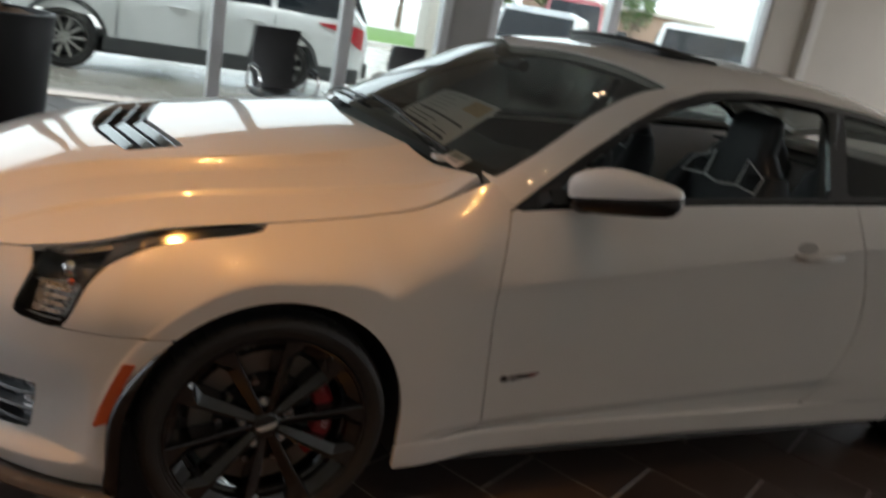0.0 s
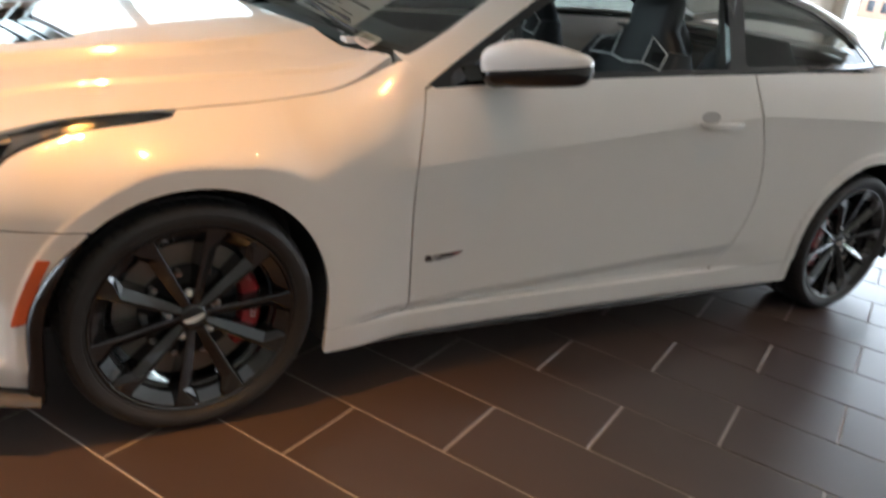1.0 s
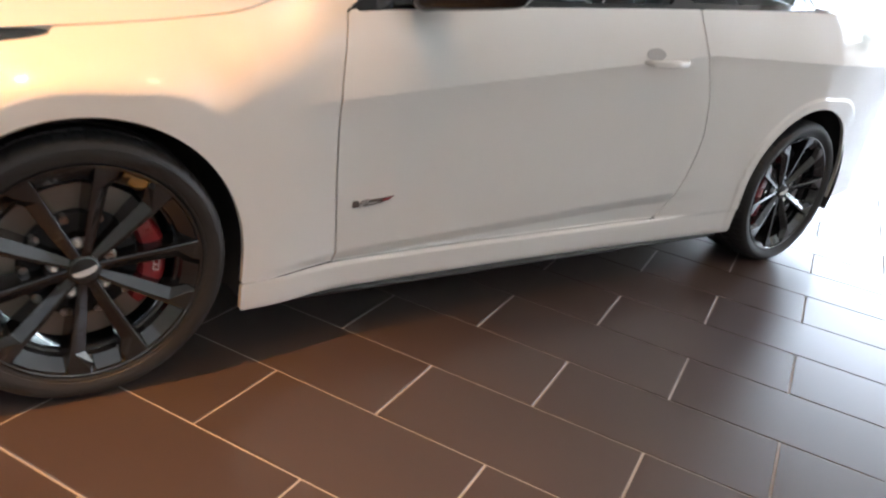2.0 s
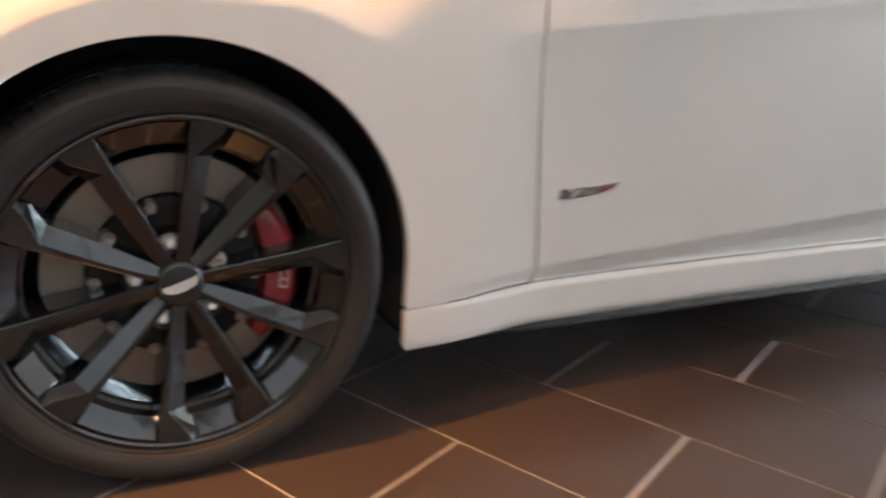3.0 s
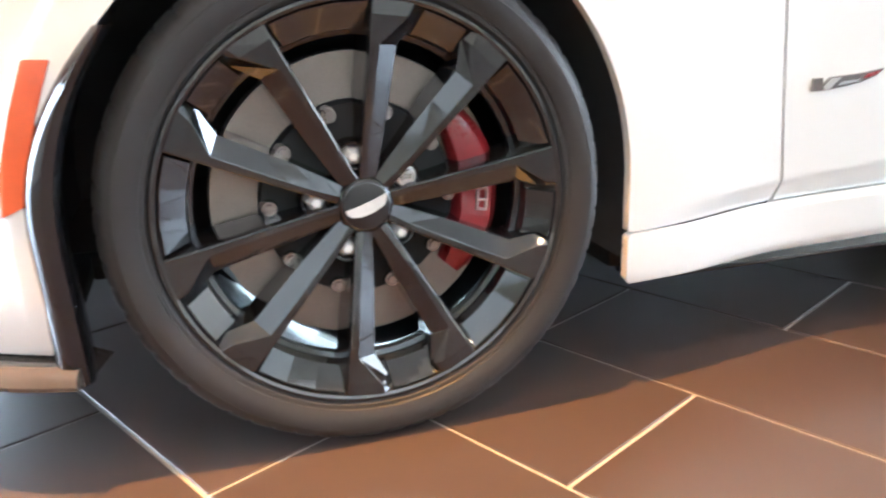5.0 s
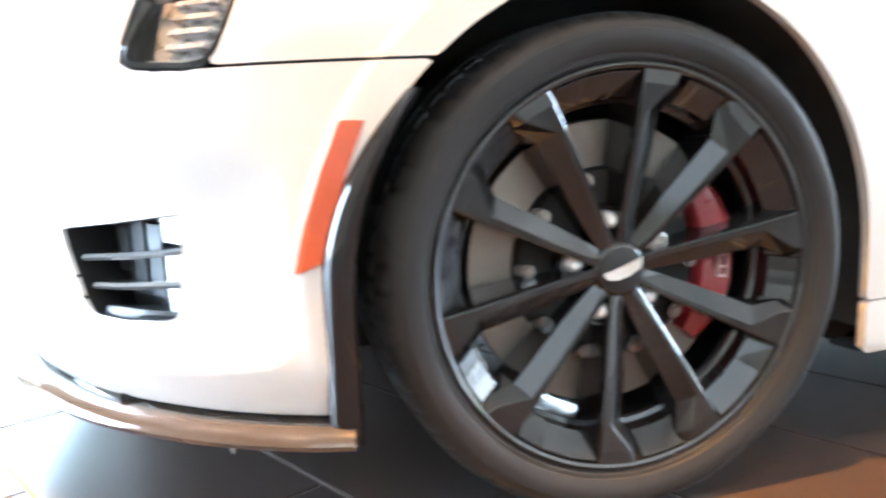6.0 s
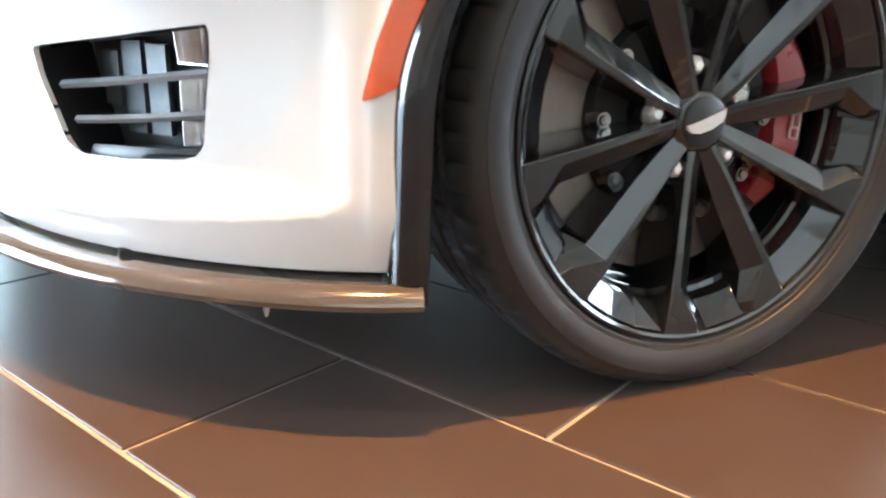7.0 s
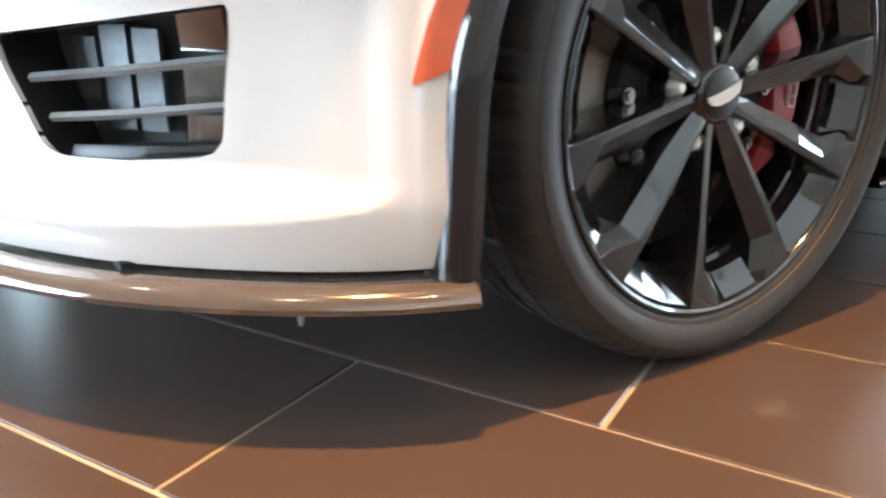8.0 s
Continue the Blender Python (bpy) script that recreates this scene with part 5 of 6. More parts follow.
wall_with_openings("wall_east", "y", EAST_X, 0.2, SOUTH_Y, WIN_Y, [(-4.7, 6.2)], "beige wall with a wide tall window", 4.2)


def mullion(x, w=0.125, name="mullion"):
    return box(name, (x - w / 2, WIN_Y + 0.02, 0.06), (x + w / 2, WIN_Y + 0.17, 2.95), ALUMINIUM, None, "", 0.006)


window = tagged(new("window_1"), "tall glazed showroom front with aluminium mullions", "window", kind="structure")
for x in (-4.6, -2.9, -1.1, 0.78, 2.08, 3.21, 3.77, 5.39, 7.76):
    mullion(x).parent = window
edges = [-6.1, -4.6, -2.9, -1.1, 0.78, 2.08, 3.21, 3.77, 5.39, 7.76]
for a, b in zip(edges, edges[1:]):
    if (a, b) == (3.21, 3.77):
        continue
    pane = box("pane", (a + 0.03, WIN_Y + 0.09, 0.06), (b - 0.03, WIN_Y + 0.096, 2.95), GLASS, window, "", 0.0)
    pane.visible_shadow = False
window = tagged(new("window_2"), "wide showroom window with aluminium mullions", "window", kind="structure")
for y in (-4.7, -4.0, -2.1, -0.2, 1.7, 3.6, 5.4, 6.2):
    box("mullion", (EAST_X - 0.12, y - 0.04, 0.012), (EAST_X - 0.04, y + 0.04, 4.2), ALUMINIUM, window, "", 0.006)
box("transom", (EAST_X - 0.12, -4.7, 2.10), (EAST_X - 0.04, 6.2, 2.17), ALUMINIUM, window, "", 0.006)
window = tagged(new("window_4"), "wide showroom window with aluminium mullions", "window", kind="structure")
for y in (0.5, 2.2, 3.8, 5.5):
    box("mullion", (WEST_X - 0.12, y - 0.04, 0.012), (WEST_X - 0.04, y + 0.04, 2.95), ALUMINIUM, window, "", 0.006)
# added band and blinds, out of view: a backing for the fill lamp
window = tagged(new("window_3"), "added band of high windows with pale blinds, out of view", "window", kind="structure")
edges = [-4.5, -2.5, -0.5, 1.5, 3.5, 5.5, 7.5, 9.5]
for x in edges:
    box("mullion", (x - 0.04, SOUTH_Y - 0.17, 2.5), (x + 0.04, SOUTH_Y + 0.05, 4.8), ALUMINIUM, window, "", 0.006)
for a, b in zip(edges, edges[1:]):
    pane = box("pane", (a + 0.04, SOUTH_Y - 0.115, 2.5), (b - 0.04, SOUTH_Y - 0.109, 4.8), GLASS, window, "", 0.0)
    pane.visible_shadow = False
    box("blind", (a + 0.04, SOUTH_Y - 0.045, 2.51), (b - 0.04, SOUTH_Y - 0.041, 4.80), BLIND, window, "pale panel added as a blind behind the fill lamp", 0.0)
column = box("column", (3.25, WIN_Y + 0.0, 0.0), (3.73, WIN_Y + 0.16, 3.0), surface("grey_column_paint", (0.42, 0.41, 0.39), 0.6, vary=0.06), None, "", 0.02)
setting(column, "grey clad column between two windows", "column")
pil = box("pilaster", (8.45, WIN_Y - 0.10, 0.0), (8.62, WIN_Y, CEIL), surface("pale_trim_paint", (0.62, 0.57, 0.50), 0.6, vary=0.05), None, "", 0.006)
setting(pil, "pale painted pilaster on the beige wall", "pilaster")

# recessed twin downlights
def downlight(x, y):
    t = thing("ceiling_light", pose(x, y, CEIL), "recessed square ceiling light with two warm lamps", "ceiling light", "downlights in the ceiling")
    bm = bmesh.new()
    add_box(bm, (-0.19, -0.10, -0.018), (0.19, 0.10, -0.002), 0.006)
    part("frame", bm, ALUMINIUM, t)
    for sx in (-0.09, 0.09):
        bm = bmesh.new()
        bmesh.ops.create_cone(bm, cap_ends=True, segments=24, radius1=0.055, radius2=0.055, depth=0.012)
        bmesh.ops.translate(bm, verts=bm.verts, vec=(sx, 0, -0.024))
        part("bulb", bm, BULB, t, "glowing warm lamp")
    return t


BULB = surface("warm_lamp_glow", (1.0, 0.72, 0.45), 0.5, vary=0.0, emit=4.0)
for x, y, *_ in LIGHT_SPOTS:
    downlight(x, y)


# ---- outdoors ----
def sheet_ground(name, x0, x1, y0, y1, z, material, label, category):
    bm = bmesh.new()
    add_box(bm, (x0, y0, z - 0.3), (x1, y1, z))
    return tagged(part(name, bm, material, None, "", flat=True), label, category, kind="structure")


WET = surface("wet_concrete", (0.31, 0.28, 0.24), 0.26, vary=0.22, scale=0.5, fine=14, bump=0.2, rough_vary=0.22)
GRASS = surface("mown_grass", (0.09, 0.17, 0.035), 0.9, vary=0.3, scale=0.8, fine=40, bump=0.6)
BODY_WHITE = surface("white_car_paint", (0.76, 0.77, 0.78), 0.25, vary=0.03, scale=2, coat=1.0)
BODY_RED = surface("maroon_car_paint", (0.28, 0.015, 0.03), 0.25, vary=0.05, scale=2, coat=1.0)
BODY_GREY = surface("silver_car_paint", (0.42, 0.43, 0.45), 0.28, metal=0.4, vary=0.04, scale=2, coat=1.0)
CLADDING = surface("grey_plastic_cladding", (0.06, 0.062, 0.065), 0.6, vary=0.15, scale=6)
CAR_GLASS = surface("dark_car_glass", (0.02, 0.024, 0.03), 0.06, vary=0.1, scale=3, spec=0.12)
TAIL_RED = surface("red_tail_lens", (0.45, 0.012, 0.02), 0.15, vary=0.15, scale=12, coat=0.8)
GZ = -0.06

sheet_ground("ground", -900, 900, -900, 1600, GZ, WET, "pale wet concrete forecourt reaching the horizon", "ground")
lawn = thing("grass_strip", pose(0, 0, 0), "strip of mown green grass behind the forecourt", "grass", kind="stuff")
bm = bmesh.new()
add_box(bm, (-60, 24, GZ - 0.1), (80, 38, GZ + 0.10), 0.04)
part("turf", bm, GRASS, lawn)
kerb = thing("kerb", pose(0, 0, 0), "pale concrete kerb along the grass", "kerb", kind="structure")
bm = bmesh.new()
add_box(bm, (-60, 23.75, GZ - 0.1), (80, 24.0, GZ + 0.13), 0.02)
part("kerb_stone", bm, surface("kerb_concrete", (0.48, 0.47, 0.44), 0.8, vary=0.12), kerb)


def make_suv(name, m, paint, label, group="", L=4.8, W=1.9, H=1.68, wheelbase=2.86, front_hang=0.93, wheel_r=0.37, trim=CLADDING, wagon=True):
    """A parked car along +x (nose at x = 0), near flank at y = 0."""
    car = thing(name, m, label, "car", group)
    xs = np.linspace(0.0, L, 46)
    belt = 0.62 * H
    top = curve([0, 0.25, 1.0, 1.3, L - 0.35, L - 0.05, L], [0.45 * H, 0.56 * H, 0.63 * H, 0.65 * H, 0.66 * H, 0.62 * H, 0.52 * H])
    wide = curve([0, 0.3, 0.9, L * 0.5, L - 0.6, L - 0.1, L], [0.30, 0.10, 0.01, 0.0, 0.02, 0.12, 0.28])
    axles = (front_hang, front_hang + wheelbase)

    def ring(x, lo):
        w, t = float(wide(x)), float(top(x))
        pts = [(w + 0.05, lo), (w + 0.012, lo + 0.03), (w + 0.02, 0.40 * H), (w, 0.50 * H), (w + 0.012, t - 0.07), (w + 0.05, t - 0.015), (w + 0.14, t)]
        return [(x, y, z) for y, z in pts] + [(x, W - y, z) for y, z in pts[::-1]]

    bm = bmesh.new()
    rr = wheel_r + 0.07
    cur = []
    for x in sorted(set(list(xs) + [a + rr * math.cos(k) for a in axles for k in np.linspace(0, math.pi, 15)])):
        lo = 0.30
        for a in axles:
            if abs(x - a) < rr:
                lo = max(lo, wheel_r + math.sqrt(max(rr * rr - (x - a) ** 2, 0)))
        cur.append(ring(x, lo))
    add_loft(bm, cur)
    part("body", bm, paint, car)
    bm = bmesh.new()
    cab = []
    for s, z, inset_y in ((0, belt + 0.02, 0.03), (0.5, belt + 0.26, 0.10), (0.9, H - 0.05, 0.19), (1.0, H, 0.32)):
        x0 = 1.05 + 0.85 * s
        x1 = (L - 0.10 - 0.35 * s) if wagon else (L - 0.7 - 0.8 * s)
        corner = 0.10
        cab.append([(x0, inset_y + corner, z), (x0 + corner, inset_y, z), (x1 - corner, inset_y, z), (x1, inset_y + corner, z), (x1, W - inset_y - corner, z), (x1 - corner, W - inset_y, z), (x0 + corner, W - inset_y, z), (x0, W - inset_y - corner, z)])
    add_loft(bm, cab)
    part("cabin", bm, paint, car)
    for k, (a, b) in enumerate(((1.62, 2.42), (2.50, 3.35), (3.42, L - 0.45))):
        if b - a < 0.2:
            continue
        bm = bmesh.new()
        add_loft(bm, [[(a + 0.0, 0.035, belt + 0.05), (b, 0.035, belt + 0.05), (b - 0.05, 0.128, H - 0.19), (a + 0.25 * (k == 0) + 0.03, 0.128, H - 0.19)], [(a, 0.06, belt + 0.05), (b, 0.06, belt + 0.05), (b - 0.05, 0.15, H - 0.19), (a + 0.25 * (k == 0) + 0.03, 0.15, H - 0.19)]])
        part("side_window", bm, CAR_GLASS, car, "dark side glass")
    bm = bmesh.new()
    add_loft(bm, [[(L - 0.075, 0.20, belt + 0.05), (L - 0.30, 0.26, H - 0.12), (L - 0.30, W - 0.26, H - 0.12), (L - 0.075, W - 0.20, belt + 0.05)], [(L - 0.12, 0.20, belt + 0.05), (L - 0.345, 0.26, H - 0.12), (L - 0.345, W - 0.26, H - 0.12), (L - 0.12, W - 0.20, belt + 0.05)]])
    part("rear_window", bm, CAR_GLASS, car, "dark rear glass")
    bm = bmesh.new()
    add_loft(bm, [[(1.12, 0.22, belt + 0.08), (1.80, 0.30, H - 0.08), (1.80, W - 0.30, H - 0.08), (1.12, W - 0.22, belt + 0.08)], [(1.16, 0.22, belt + 0.06), (1.84, 0.30, H - 0.10), (1.84, W - 0.30, H - 0.10), (1.16, W - 0.22, belt + 0.06)]])
    part("windscreen", bm, CAR_GLASS, car, "dark windscreen")
    for a, b in ((0.20, axles[0] - rr), (axles[0] + rr, axles[1] - rr), (axles[1] + rr, L - 0.15)):
        bm = bmesh.new()
        add_loft(bm, [[(x, float(wide(x)) - 0.008, z) for z in (0.26, 0.44)] + [(x, float(wide(x)) + 0.06, z) for z in (0.46, 0.24)] for x in np.linspace(a, b, 8)])
        part("lower_cladding", bm, trim, car, "dark lower cladding")
    for a in axles:
        bm = bmesh.new()
        rings = []
        for k in np.linspace(radians(-12), radians(192), 24):
            rings.append([(a + r * math.cos(k), y, wheel_r + r * math.sin(k)) for r, y in ((rr - 0.005, 0.08), (rr - 0.005, -0.010), (rr + 0.045, -0.006), (rr + 0.05, 0.03))])
        add_loft(bm, rings)
        part("arch_trim", bm, trim, car)
        bm = bmesh.new()
        add_lathe(bm, [(0.70 * wheel_r, 0.02), (0.72 * wheel_r, 0.0), (0.86 * wheel_r, -0.006), (0.97 * wheel_r, 0.02), (wheel_r, 0.05), (wheel_r, 0.20), (0.7 * wheel_r, 0.22)], 48)
        bmesh.ops.translate(bm, verts=bm.verts, vec=(a, 0.02, wheel_r))
        w = part("wheel", bm, RUBBER, car, "black tyre on a silver alloy wheel")
        bm = bmesh.new()
        add_lathe(bm, [(0.70 * wheel_r, 0.02), (0.66 * wheel_r, 0.005), (0.62 * wheel_r, 0.06), (0.62 * wheel_r, 0.2)], 48)
        for k in range(10):
            t = radians(36 * k)
            vs = add_box(bm, (0.05, 0.012, -0.016), (0.67 * wheel_r, 0.035, 0.016), 0.004, 1, Matrix.Rotation(t, 4, "Y"))
        add_lathe(bm, [(0.0, 0.008), (0.06, 0.012), (0.065, 0.04)], 20)
        bmesh.ops.translate(bm, verts=bm.verts, vec=(a, 0.02, wheel_r))
        part("rim", bm, SATIN, w, "silver multi-spoke rim")
        bm = bmesh.new()
        bmesh.ops.create_cone(bm, cap_ends=True, segments=24, radius1=0.62 * wheel_r, radius2=0.62 * wheel_r, depth=0.02, matrix=Matrix.Translation((a, 0.16, wheel_r)) @ Matrix.Rotation(radians(90), 4, "X"))
        part("wheel_back", bm, DARK, w)
    for x in (1.50, 2.48, 3.40):
        bm = bmesh.new()
        add_box(bm, (x - 0.004, float(wide(x)) - 0.003, 0.46), (x + 0.004, float(wide(x)) + 0.04, belt - 0.02))
        part("door_gap", bm, DARK, car)
    for x in (2.22, 3.16):
        bm = bmesh.new()
        add_box(bm, (x - 0.11, float(wide(x)) - 0.035, 0.535 * H), (x + 0.11, float(wide(x)) + 0.01, 0.535 * H + 0.03), 0.01)
        part("door_handle", bm, paint, car)
    bm = bmesh.new()
    z0 = 0.51 * H
    add_loft(bm, [[(x, float(wide(x)) - 0.010, z0 + a), (x, float(wide(x)) - 0.006, z0 + b), (x, float(wide(x)) + 0.10, z0 + b), (x, float(wide(x)) + 0.10, z0 + a)] for x, a, b in ((L - 0.80, 0.13, 0.16), (L - 0.50, 0.07, 0.17), (L - 0.26, -0.08, 0.17), (L - 0.14, -0.14, 0.14))])
    part("tail_lamp", bm, TAIL_RED, car, "red tail lamp")
    bm = bmesh.new()
    add_box(bm, (L - 0.16, 0.22, 0.32), (L + 0.03, W - 0.22, 0.55), 0.04, 3)
    part("rear_bumper", bm, trim, car, "dark rear bumper")
    bm = bmesh.new()
    add_box(bm, (0.6, 0.25, 0.22), (L - 0.5, W - 0.25, 0.40), 0.02)
    part("underside", bm, DARK, car)
    return car


make_suv("parked_suv", pose(-1.55, 8.95, GZ), BODY_WHITE, "white sport utility vehicle with dark cladding, parked outside", "parked vehicles", wheelbase=2.64)
make_suv("parked_van", Matrix.Translation((11.9, 17.6, GZ)) @ Matrix.Rotation(radians(238), 4, "Z") @ Matrix.Translation((-4.8, -0.95, 0)), BODY_RED, "tall maroon van parked outside, its rear to the window", "parked vehicles", H=2.45)
make_suv("parked_suv", Matrix.Translation((9.3, 9.3, GZ)) @ Matrix.Rotation(radians(228), 4, "Z") @ Matrix.Translation((-4.8, -0.95, 0)), BODY_WHITE, "white sport utility vehicle with dark rear glass, parked outside", "parked vehicles", H=1.98)
make_suv("parked_suv", Matrix.Translation((7.5, 12.0, GZ)) @ Matrix.Rotation(radians(232), 4, "Z") @ Matrix.Translation((-4.8, -0.95, 0)), BODY_GREY, "silver sport utility vehicle in the row outside", "parked vehicles", H=1.85)
make_suv("parked_suv", Matrix.Translation((17.5, -3.6, GZ)) @ Matrix.Rotation(radians(100), 4, "Z"), BODY_GREY, "silver sport utility vehicle parked beside the showroom", "parked vehicles")
make_suv("parked_suv", Matrix.Translation((19.0, -12.5, GZ)) @ Matrix.Rotation(radians(96), 4, "Z"), BODY_WHITE, "white sport utility vehicle parked beside the showroom", "parked vehicles")
bollard = thing("concrete_pillar", pose(6.1, 13.6, GZ), "plain beige concrete pillar outside the window", "pillar")
bm = bmesh.new()
add_box(bm, (-0.28, -0.28, 0), (0.28, 0.28, 3.6), 0.03)
part("shaft", bm, surface("pillar_concrete", (0.46, 0.44, 0.40), 0.8, vary=0.08, scale=3), bollard)

# a canopy over the forecourt's edge, far buildings, trees
brick = surface("brown_brick", (0.26, 0.17, 0.12), 0.85, vary=0.2, scale=2, fine=20)
pale = surface("pale_cladding", (0.50, 0.46, 0.40), 0.8, vary=0.08, scale=1)


def low_building(x, y, w, d, h, material, label, n):
    b = thing("low_building", pose(x, y, GZ), label, "building", "far buildings")
    bm = bmesh.new()
    add_box(bm, (0, 0, 0), (w, d, h), 0.05)
    part("wall", bm, material, b)
    bm = bmesh.new()
    add_box(bm, (-0.3, -0.3, h), (w + 0.3, d + 0.3, h + 0.35), 0.05)
    part("roof", bm, pale, b)
    for k in range(n):
        bm = bmesh.new()
        x0 = w * (k + 0.25) / n
        add_box(bm, (x0, -0.06, 1.0), (x0 + w * 0.5 / n, 0.1, 2.6), 0.02)
        part("window", bm, CAR_GLASS, b)
    return b


low_building(38, 58, 15, 10, 4.4, brick, "low brown brick building with a pale roofline", 2)
low_building(-12, 75, 24, 12, 5.0, pale, "low pale commercial building across the road", 6)
low_building(104, 70, 30, 12, 5.5, brick, "long brown brick building across the road", 8)
# added out of view: covers bright sky that the car's flank would reflect
low_building(46, -70, 12, 74, 7.5, pale, "long pale building added out of view to cover the eastern sky", 4)
pole = thing("light_pole", pose(14.8, 14.1, GZ), "tall grey tapered light pole beside the parked cars", "light pole")
tube("shaft", [(0, 0, 0.5), (0, 0, 3.0), (0, 0, 7.0)], [0.15, 0.12, 0.09], ALUMINIUM, pole, "", 14)
tube("footing", [(0, 0, 0), (0, 0, 0.5), (0, 0, 0.62)], [0.30, 0.30, 0.26], surface("footing_concrete", (0.42, 0.41, 0.38), 0.85, vary=0.1), pole, "round concrete footing", 18)
box("lamp_head", (-0.55, -0.14, 6.95), (0.18, 0.14, 7.07), ALUMINIUM, pole, "", 0.02)
LEAF = surface("tree_foliage", (0.07, 0.13, 0.03), 0.8, vary=0.4, scale=1.5, fine=9)
BARK = surface("tree_bark", (0.12, 0.09, 0.06), 0.9, vary=0.3, scale=6, bump=0.5)


def make_tree(x, y, h, seed):
    rnd = random.Random(seed)
    t = thing("tree", pose(x, y, GZ), "leafy green tree at the roadside", "tree", "roadside trees")
    bm = bmesh.new()
    add_tube(bm, [(0, 0, 0), (0.05, 0, h * 0.25), (0.0, 0.08, h * 0.5), (0.1, 0.0, h * 0.8)], [0.22, 0.17, 0.12, 0.04], 8)
    for k in range(6):
        a, z = rnd.uniform(0, math.tau), h * rnd.uniform(0.3, 0.6)
        r = h * rnd.uniform(0.18, 0.3)
        add_tube(bm, [(0, 0, z), (r * 0.5 * math.cos(a), r * 0.5 * math.sin(a), z + r * 0.4), (r * math.cos(a), r * math.sin(a), z + r)], [0.08, 0.05, 0.02], 6)
    part("trunk", bm, BARK, t)
    verts, faces = [], []
    for k in range(1400):
        a, e = rnd.uniform(0, math.tau), rnd.uniform(-1, 1)
        lump = 0.75 + 0.25 * math.sin(3 * a + seed) * math.cos(4 * e + seed)
        r = h * 0.33 * lump * rnd.uniform(0.3, 1.0) ** 0.5
        c = Vector((r * math.cos(a) * math.sqrt(1 - e * e), r * math.sin(a) * math.sqrt(1 - e * e), h * 0.66 + r * e * 0.95))
        s = rnd.uniform(0.10, 0.22)
        u, v = Vector((rnd.gauss(0, 1), rnd.gauss(0, 1), rnd.gauss(0, 1))).normalized() * s, Vector((rnd.gauss(0, 1), rnd.gauss(0, 1), rnd.gauss(0, 1))).normalized() * s
        b = len(verts)
        verts += [tuple(c - u), tuple(c + v), tuple(c + u), tuple(c - v)]
        faces.append((b, b + 1, b + 2, b + 3))
    me = bpy.data.meshes.new("crown")
    me.from_pydata(verts, [], faces)
    as_object("crown", me, LEAF, t)


# the last three, added to the east, break up sky reflected in the car
for k, (x, y, h) in enumerate(((12, 46, 6.5), (19, 50, 7.5), (25, 48, 6.0), (33, 55, 8.0), (5, 58, 7.0), (44, 58, 7.5), (-6, 52, 7.0), (-16, 60, 8.0), (29, -20, 6.5), (31, -10, 7.5), (30, 1, 6.0))):
    make_tree(x, y, h, 11 + k)

# ---- furniture by the window ----


def make_chair(m, label):
    c = thing("office_chair", m, label, "chair", "chairs by the window")
    bm = bmesh.new()
    rings = []
    for z, w, d in ((0.47, 0.175, 0.02), (0.60, 0.195, 0.0), (0.80, 0.205, -0.03), (0.97, 0.215, 0.01), (1.00, 0.210, 0.02)):
        rings.append([(s * w, d - 0.03 * (1 - s * s) + 0.02, z) for s in np.linspace(-1, 1, 9)] + [(s * w, d - 0.03 * (1 - s * s) - 0.02, z) for s in np.linspace(1, -1, 9)])
    add_loft(bm, rings)
    part("backrest", bm, LEATHER, c, "black padded back")
    bm = bmesh.new()
    add_box(bm, (-0.22, 0.0, 0.42), (0.22, 0.47, 0.49), 0.03, 3)
    part("seat", bm, LEATHER, c)
    for s in (-1, 1):
        tube("armrest", [(s * 0.20, 0.06, 0.455), (s * 0.275, 0.07, 0.50), (s * 0.285, 0.09, 0.60), (s * 0.285, 0.13, 0.665), (s * 0.28, 0.20, 0.675), (s * 0.28, 0.29, 0.645), (s * 0.275, 0.32, 0.56), (s * 0.265, 0.30, 0.49), (s * 0.20, 0.29, 0.455)],
             0.012, CHROME, c, "curved chrome armrest", 8)
        tube("arm_pad", [(s * 0.285, 0.11, 0.672), (s * 0.28, 0.20, 0.690), (s * 0.28, 0.29, 0.662)], [0.014, 0.018, 0.014], BLACK_TRIM, c, "black arm pad", 8)
    tube("column", [(0, 0.22, 0.08), (0, 0.22, 0.44)], 0.028, CHROME, c, "", 12)
    for k in range(5):
        a = radians(72 * k + 18)
        tube("leg", [(0, 0.22, 0.11), (0.29 * math.cos(a), 0.22 + 0.29 * math.sin(a), 0.07)], [0.022, 0.014], CHROME, c, "", 8)
        bm = bmesh.new()
        bmesh.ops.create_uvsphere(bm, u_segments=12, v_segments=8, radius=0.030)
        bmesh.ops.translate(bm, verts=bm.verts, vec=(0.29 * math.cos(a), 0.22 + 0.29 * math.sin(a), 0.031))
        part("caster", bm, BLACK_TRIM, c)
    return c


chair = make_chair(pose(1.08, 5.25, 0, 0, 0, 196), "black padded office chair with chrome arms by the window")
copy_thing(chair, pose(2.38, 5.45, 0, 0, 0, 204))

pot = thing("planter", pose(-0.90, 3.25, 0), "tall tapered black planter filled with brown soil", "planter")
bm = bmesh.new()
rings = []
for z, w in ((0.0, 0.235), (0.012, 0.245), (0.90, 0.318), (0.955, 0.325), (0.975, 0.330), (0.985, 0.325), (0.985, 0.300), (0.93, 0.295)):
    rings.append([(w * math.cos(a), w * math.sin(a), z) for a in np.linspace(0, math.tau, 40, endpoint=False)])
add_loft(bm, rings)
part("pot", bm, surface("black_planter", (0.012, 0.012, 0.013), 0.5, vary=0.2, scale=8, bump=0.2), pot)
bm = bmesh.new()
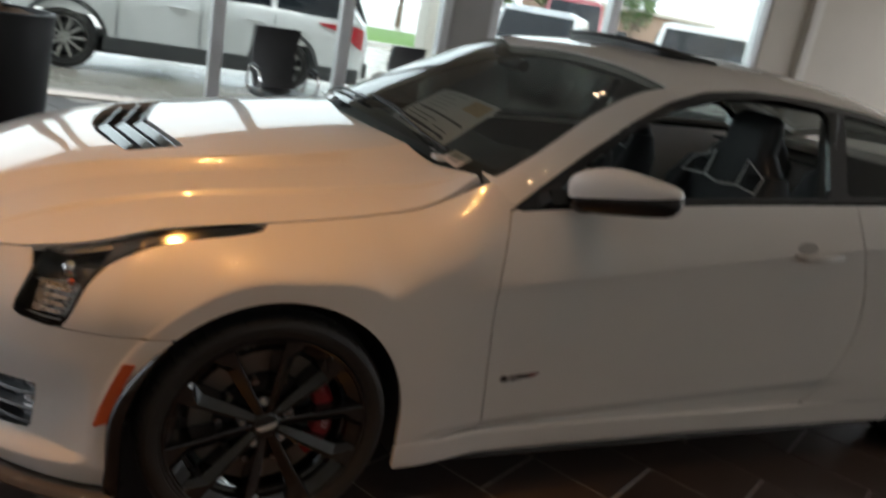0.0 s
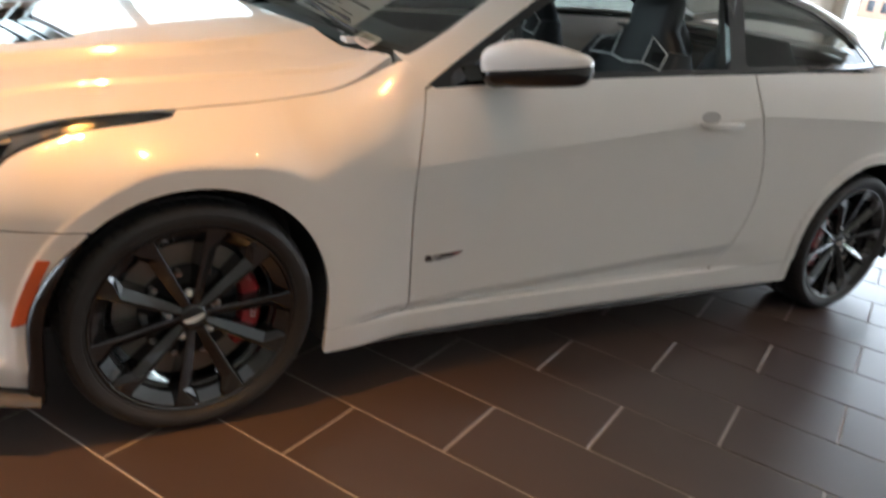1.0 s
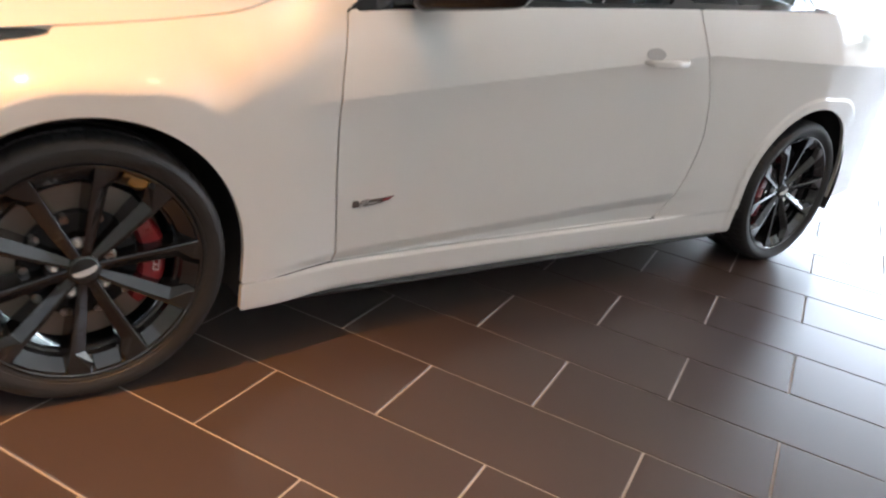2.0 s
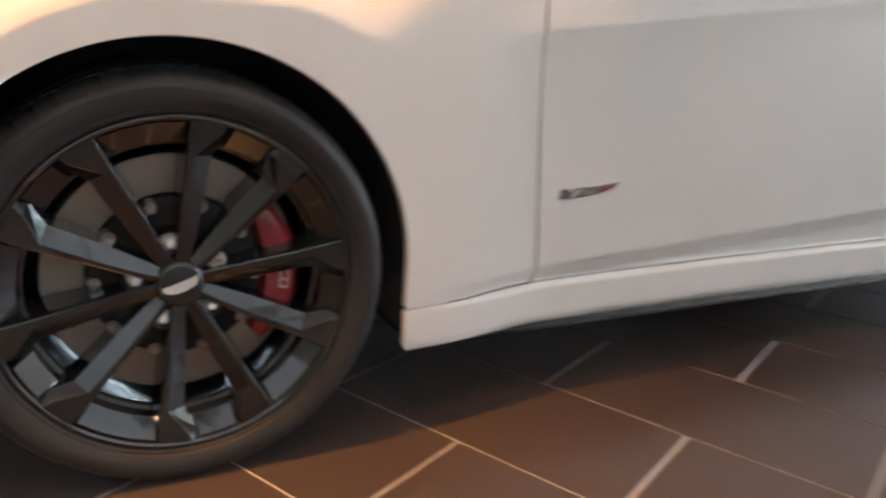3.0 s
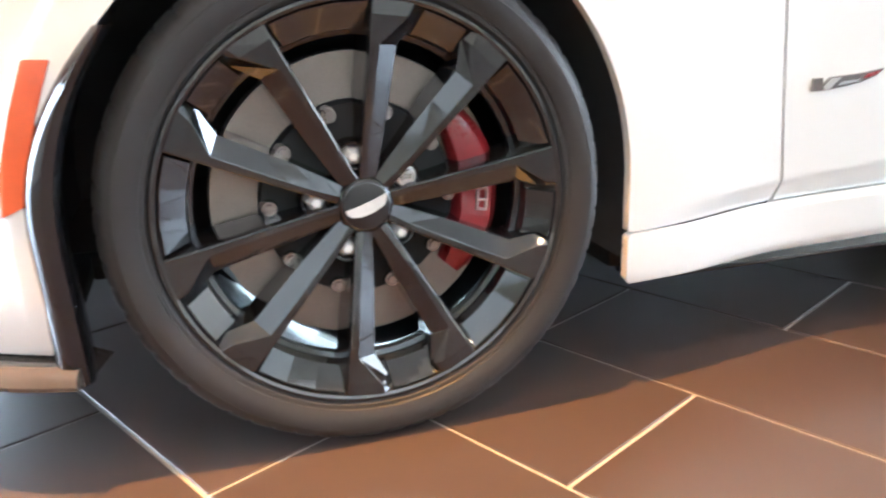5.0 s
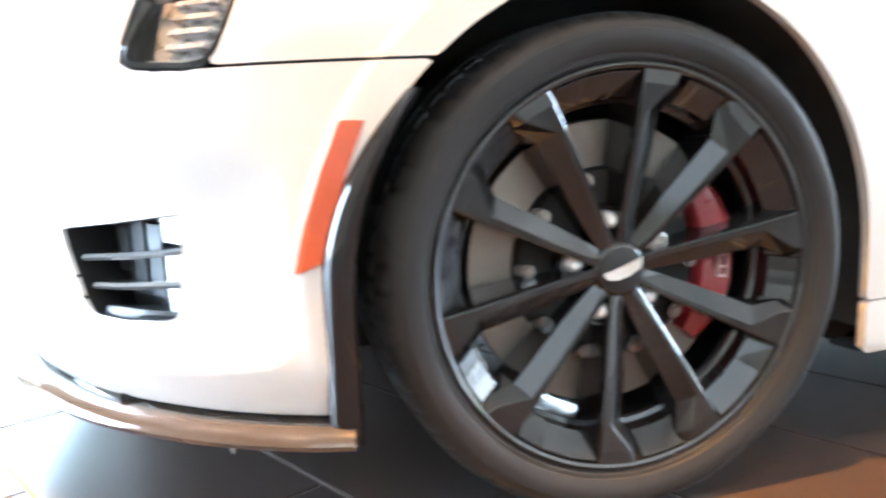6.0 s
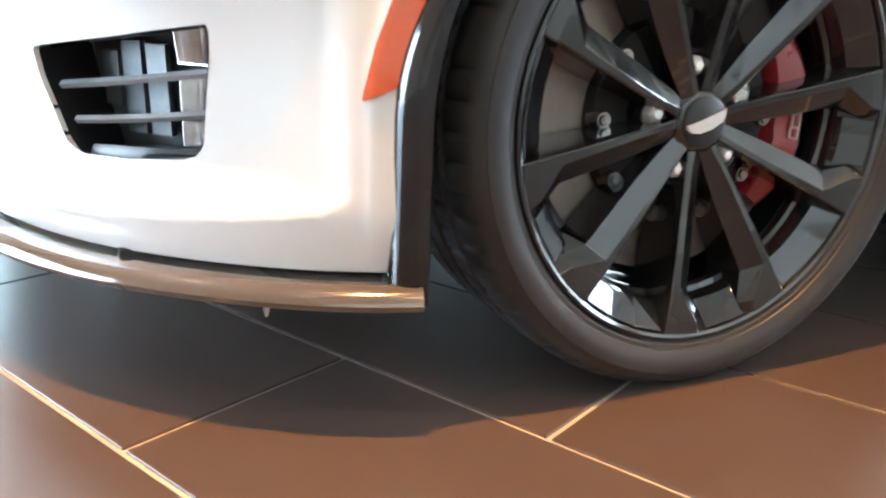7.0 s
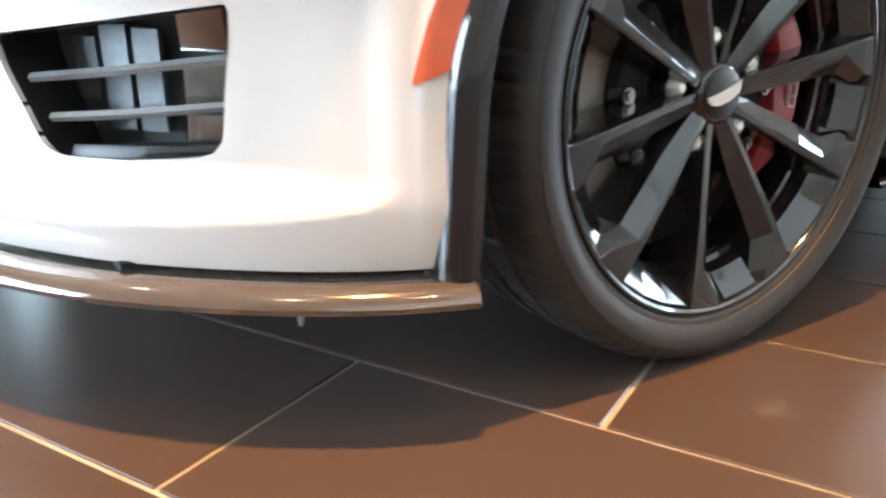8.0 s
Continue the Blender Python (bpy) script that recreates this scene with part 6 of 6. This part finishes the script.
rnd = random.Random(4)
rings = []
for r, z in ((0.300, 0.945), (0.24, 0.965), (0.15, 0.975), (0.05, 0.985)):
    rings.append([(r * math.cos(a), r * math.sin(a), z + rnd.uniform(-0.012, 0.012)) for a in np.linspace(0, math.tau, 28, endpoint=False)])
add_loft(bm, rings)
part("soil", bm, surface("potting_soil", (0.16, 0.09, 0.05), 0.95, vary=0.5, scale=30, fine=90, bump=0.8), pot, "brown soil")
tube("stem", [(0.02, 0.0, 0.96), (0.0, 0.02, 1.2), (0.03, 0.0, 1.5), (0.0, 0.0, 1.9)], [0.045, 0.04, 0.035, 0.03], BARK, pot, "bare brown stem", 10)


# ---- floor tiles, laid at an angle to the car ----
TILE_L, TILE_W, JOINT = 0.6018, 0.30045, 0.0060
TURN = radians(-62.66)
ORIGIN = (0.1753, -0.1997)
floor = box("floor", (WEST_X - 0.2, SOUTH_Y - 0.25, -0.12), (EAST_X + 0.2, WIN_Y + 0.25, -0.003), GROUT, None, "", 0.0)
tagged(floor, "dark slate-coloured porcelain tiles with pale grout", "floor", kind="structure")
bm = bmesh.new()
add_box(bm, (-TILE_L / 2 + JOINT / 2, -TILE_W / 2 + JOINT / 2, -0.008), (TILE_L / 2 - JOINT / 2, TILE_W / 2 - JOINT / 2, 0.0), 0.0012, 1)
bmesh.ops.recalc_face_normals(bm, faces=bm.faces)
tile_mesh = bpy.data.meshes.new("tile")
bm.to_mesh(tile_mesh)
bm.free()
tile_mesh.materials.append(TILE)
spots = []
ca, sa = math.cos(TURN), math.sin(TURN)
for j in range(-50, 51):
    for i in range(-30, 31):
        u, v = (i + 0.5 + (0.5 if j % 2 else 0.0)) * TILE_L, (j + 0.5) * TILE_W
        x, y = ORIGIN[0] + u * ca - v * sa, ORIGIN[1] + u * sa + v * ca
        if WEST_X - 0.1 < x < EAST_X + 0.1 and SOUTH_Y - 0.1 < y < WIN_Y + 0.02:
            spots.append((math.hypot((x - 0.6) * 0.75, y + 0.3), x, y))
spots.sort()
for _, x, y in spots[:300]:
    ob = new("tile", tile_mesh)
    ob.matrix_basis = pose(x, y, 0.0, random.uniform(-0.03, 0.03), random.uniform(-0.03, 0.03), -62.66)
    ob.parent = floor
verts, faces = [], []
src = [v.co.copy() for v in tile_mesh.vertices]
sf = [tuple(p.vertices) for p in tile_mesh.polygons]
for _, x, y in spots[300:]:
    m, base = pose(x, y, 0.0, 0, 0, -62.66), len(verts)
    verts += [tuple(m @ c) for c in src]
    faces += [tuple(base + k for k in f) for f in sf]
me = bpy.data.meshes.new("far_tiles")
me.from_pydata(verts, [], faces)
tagged(as_object("far_tiles", me, TILE, floor), kind="stuff")
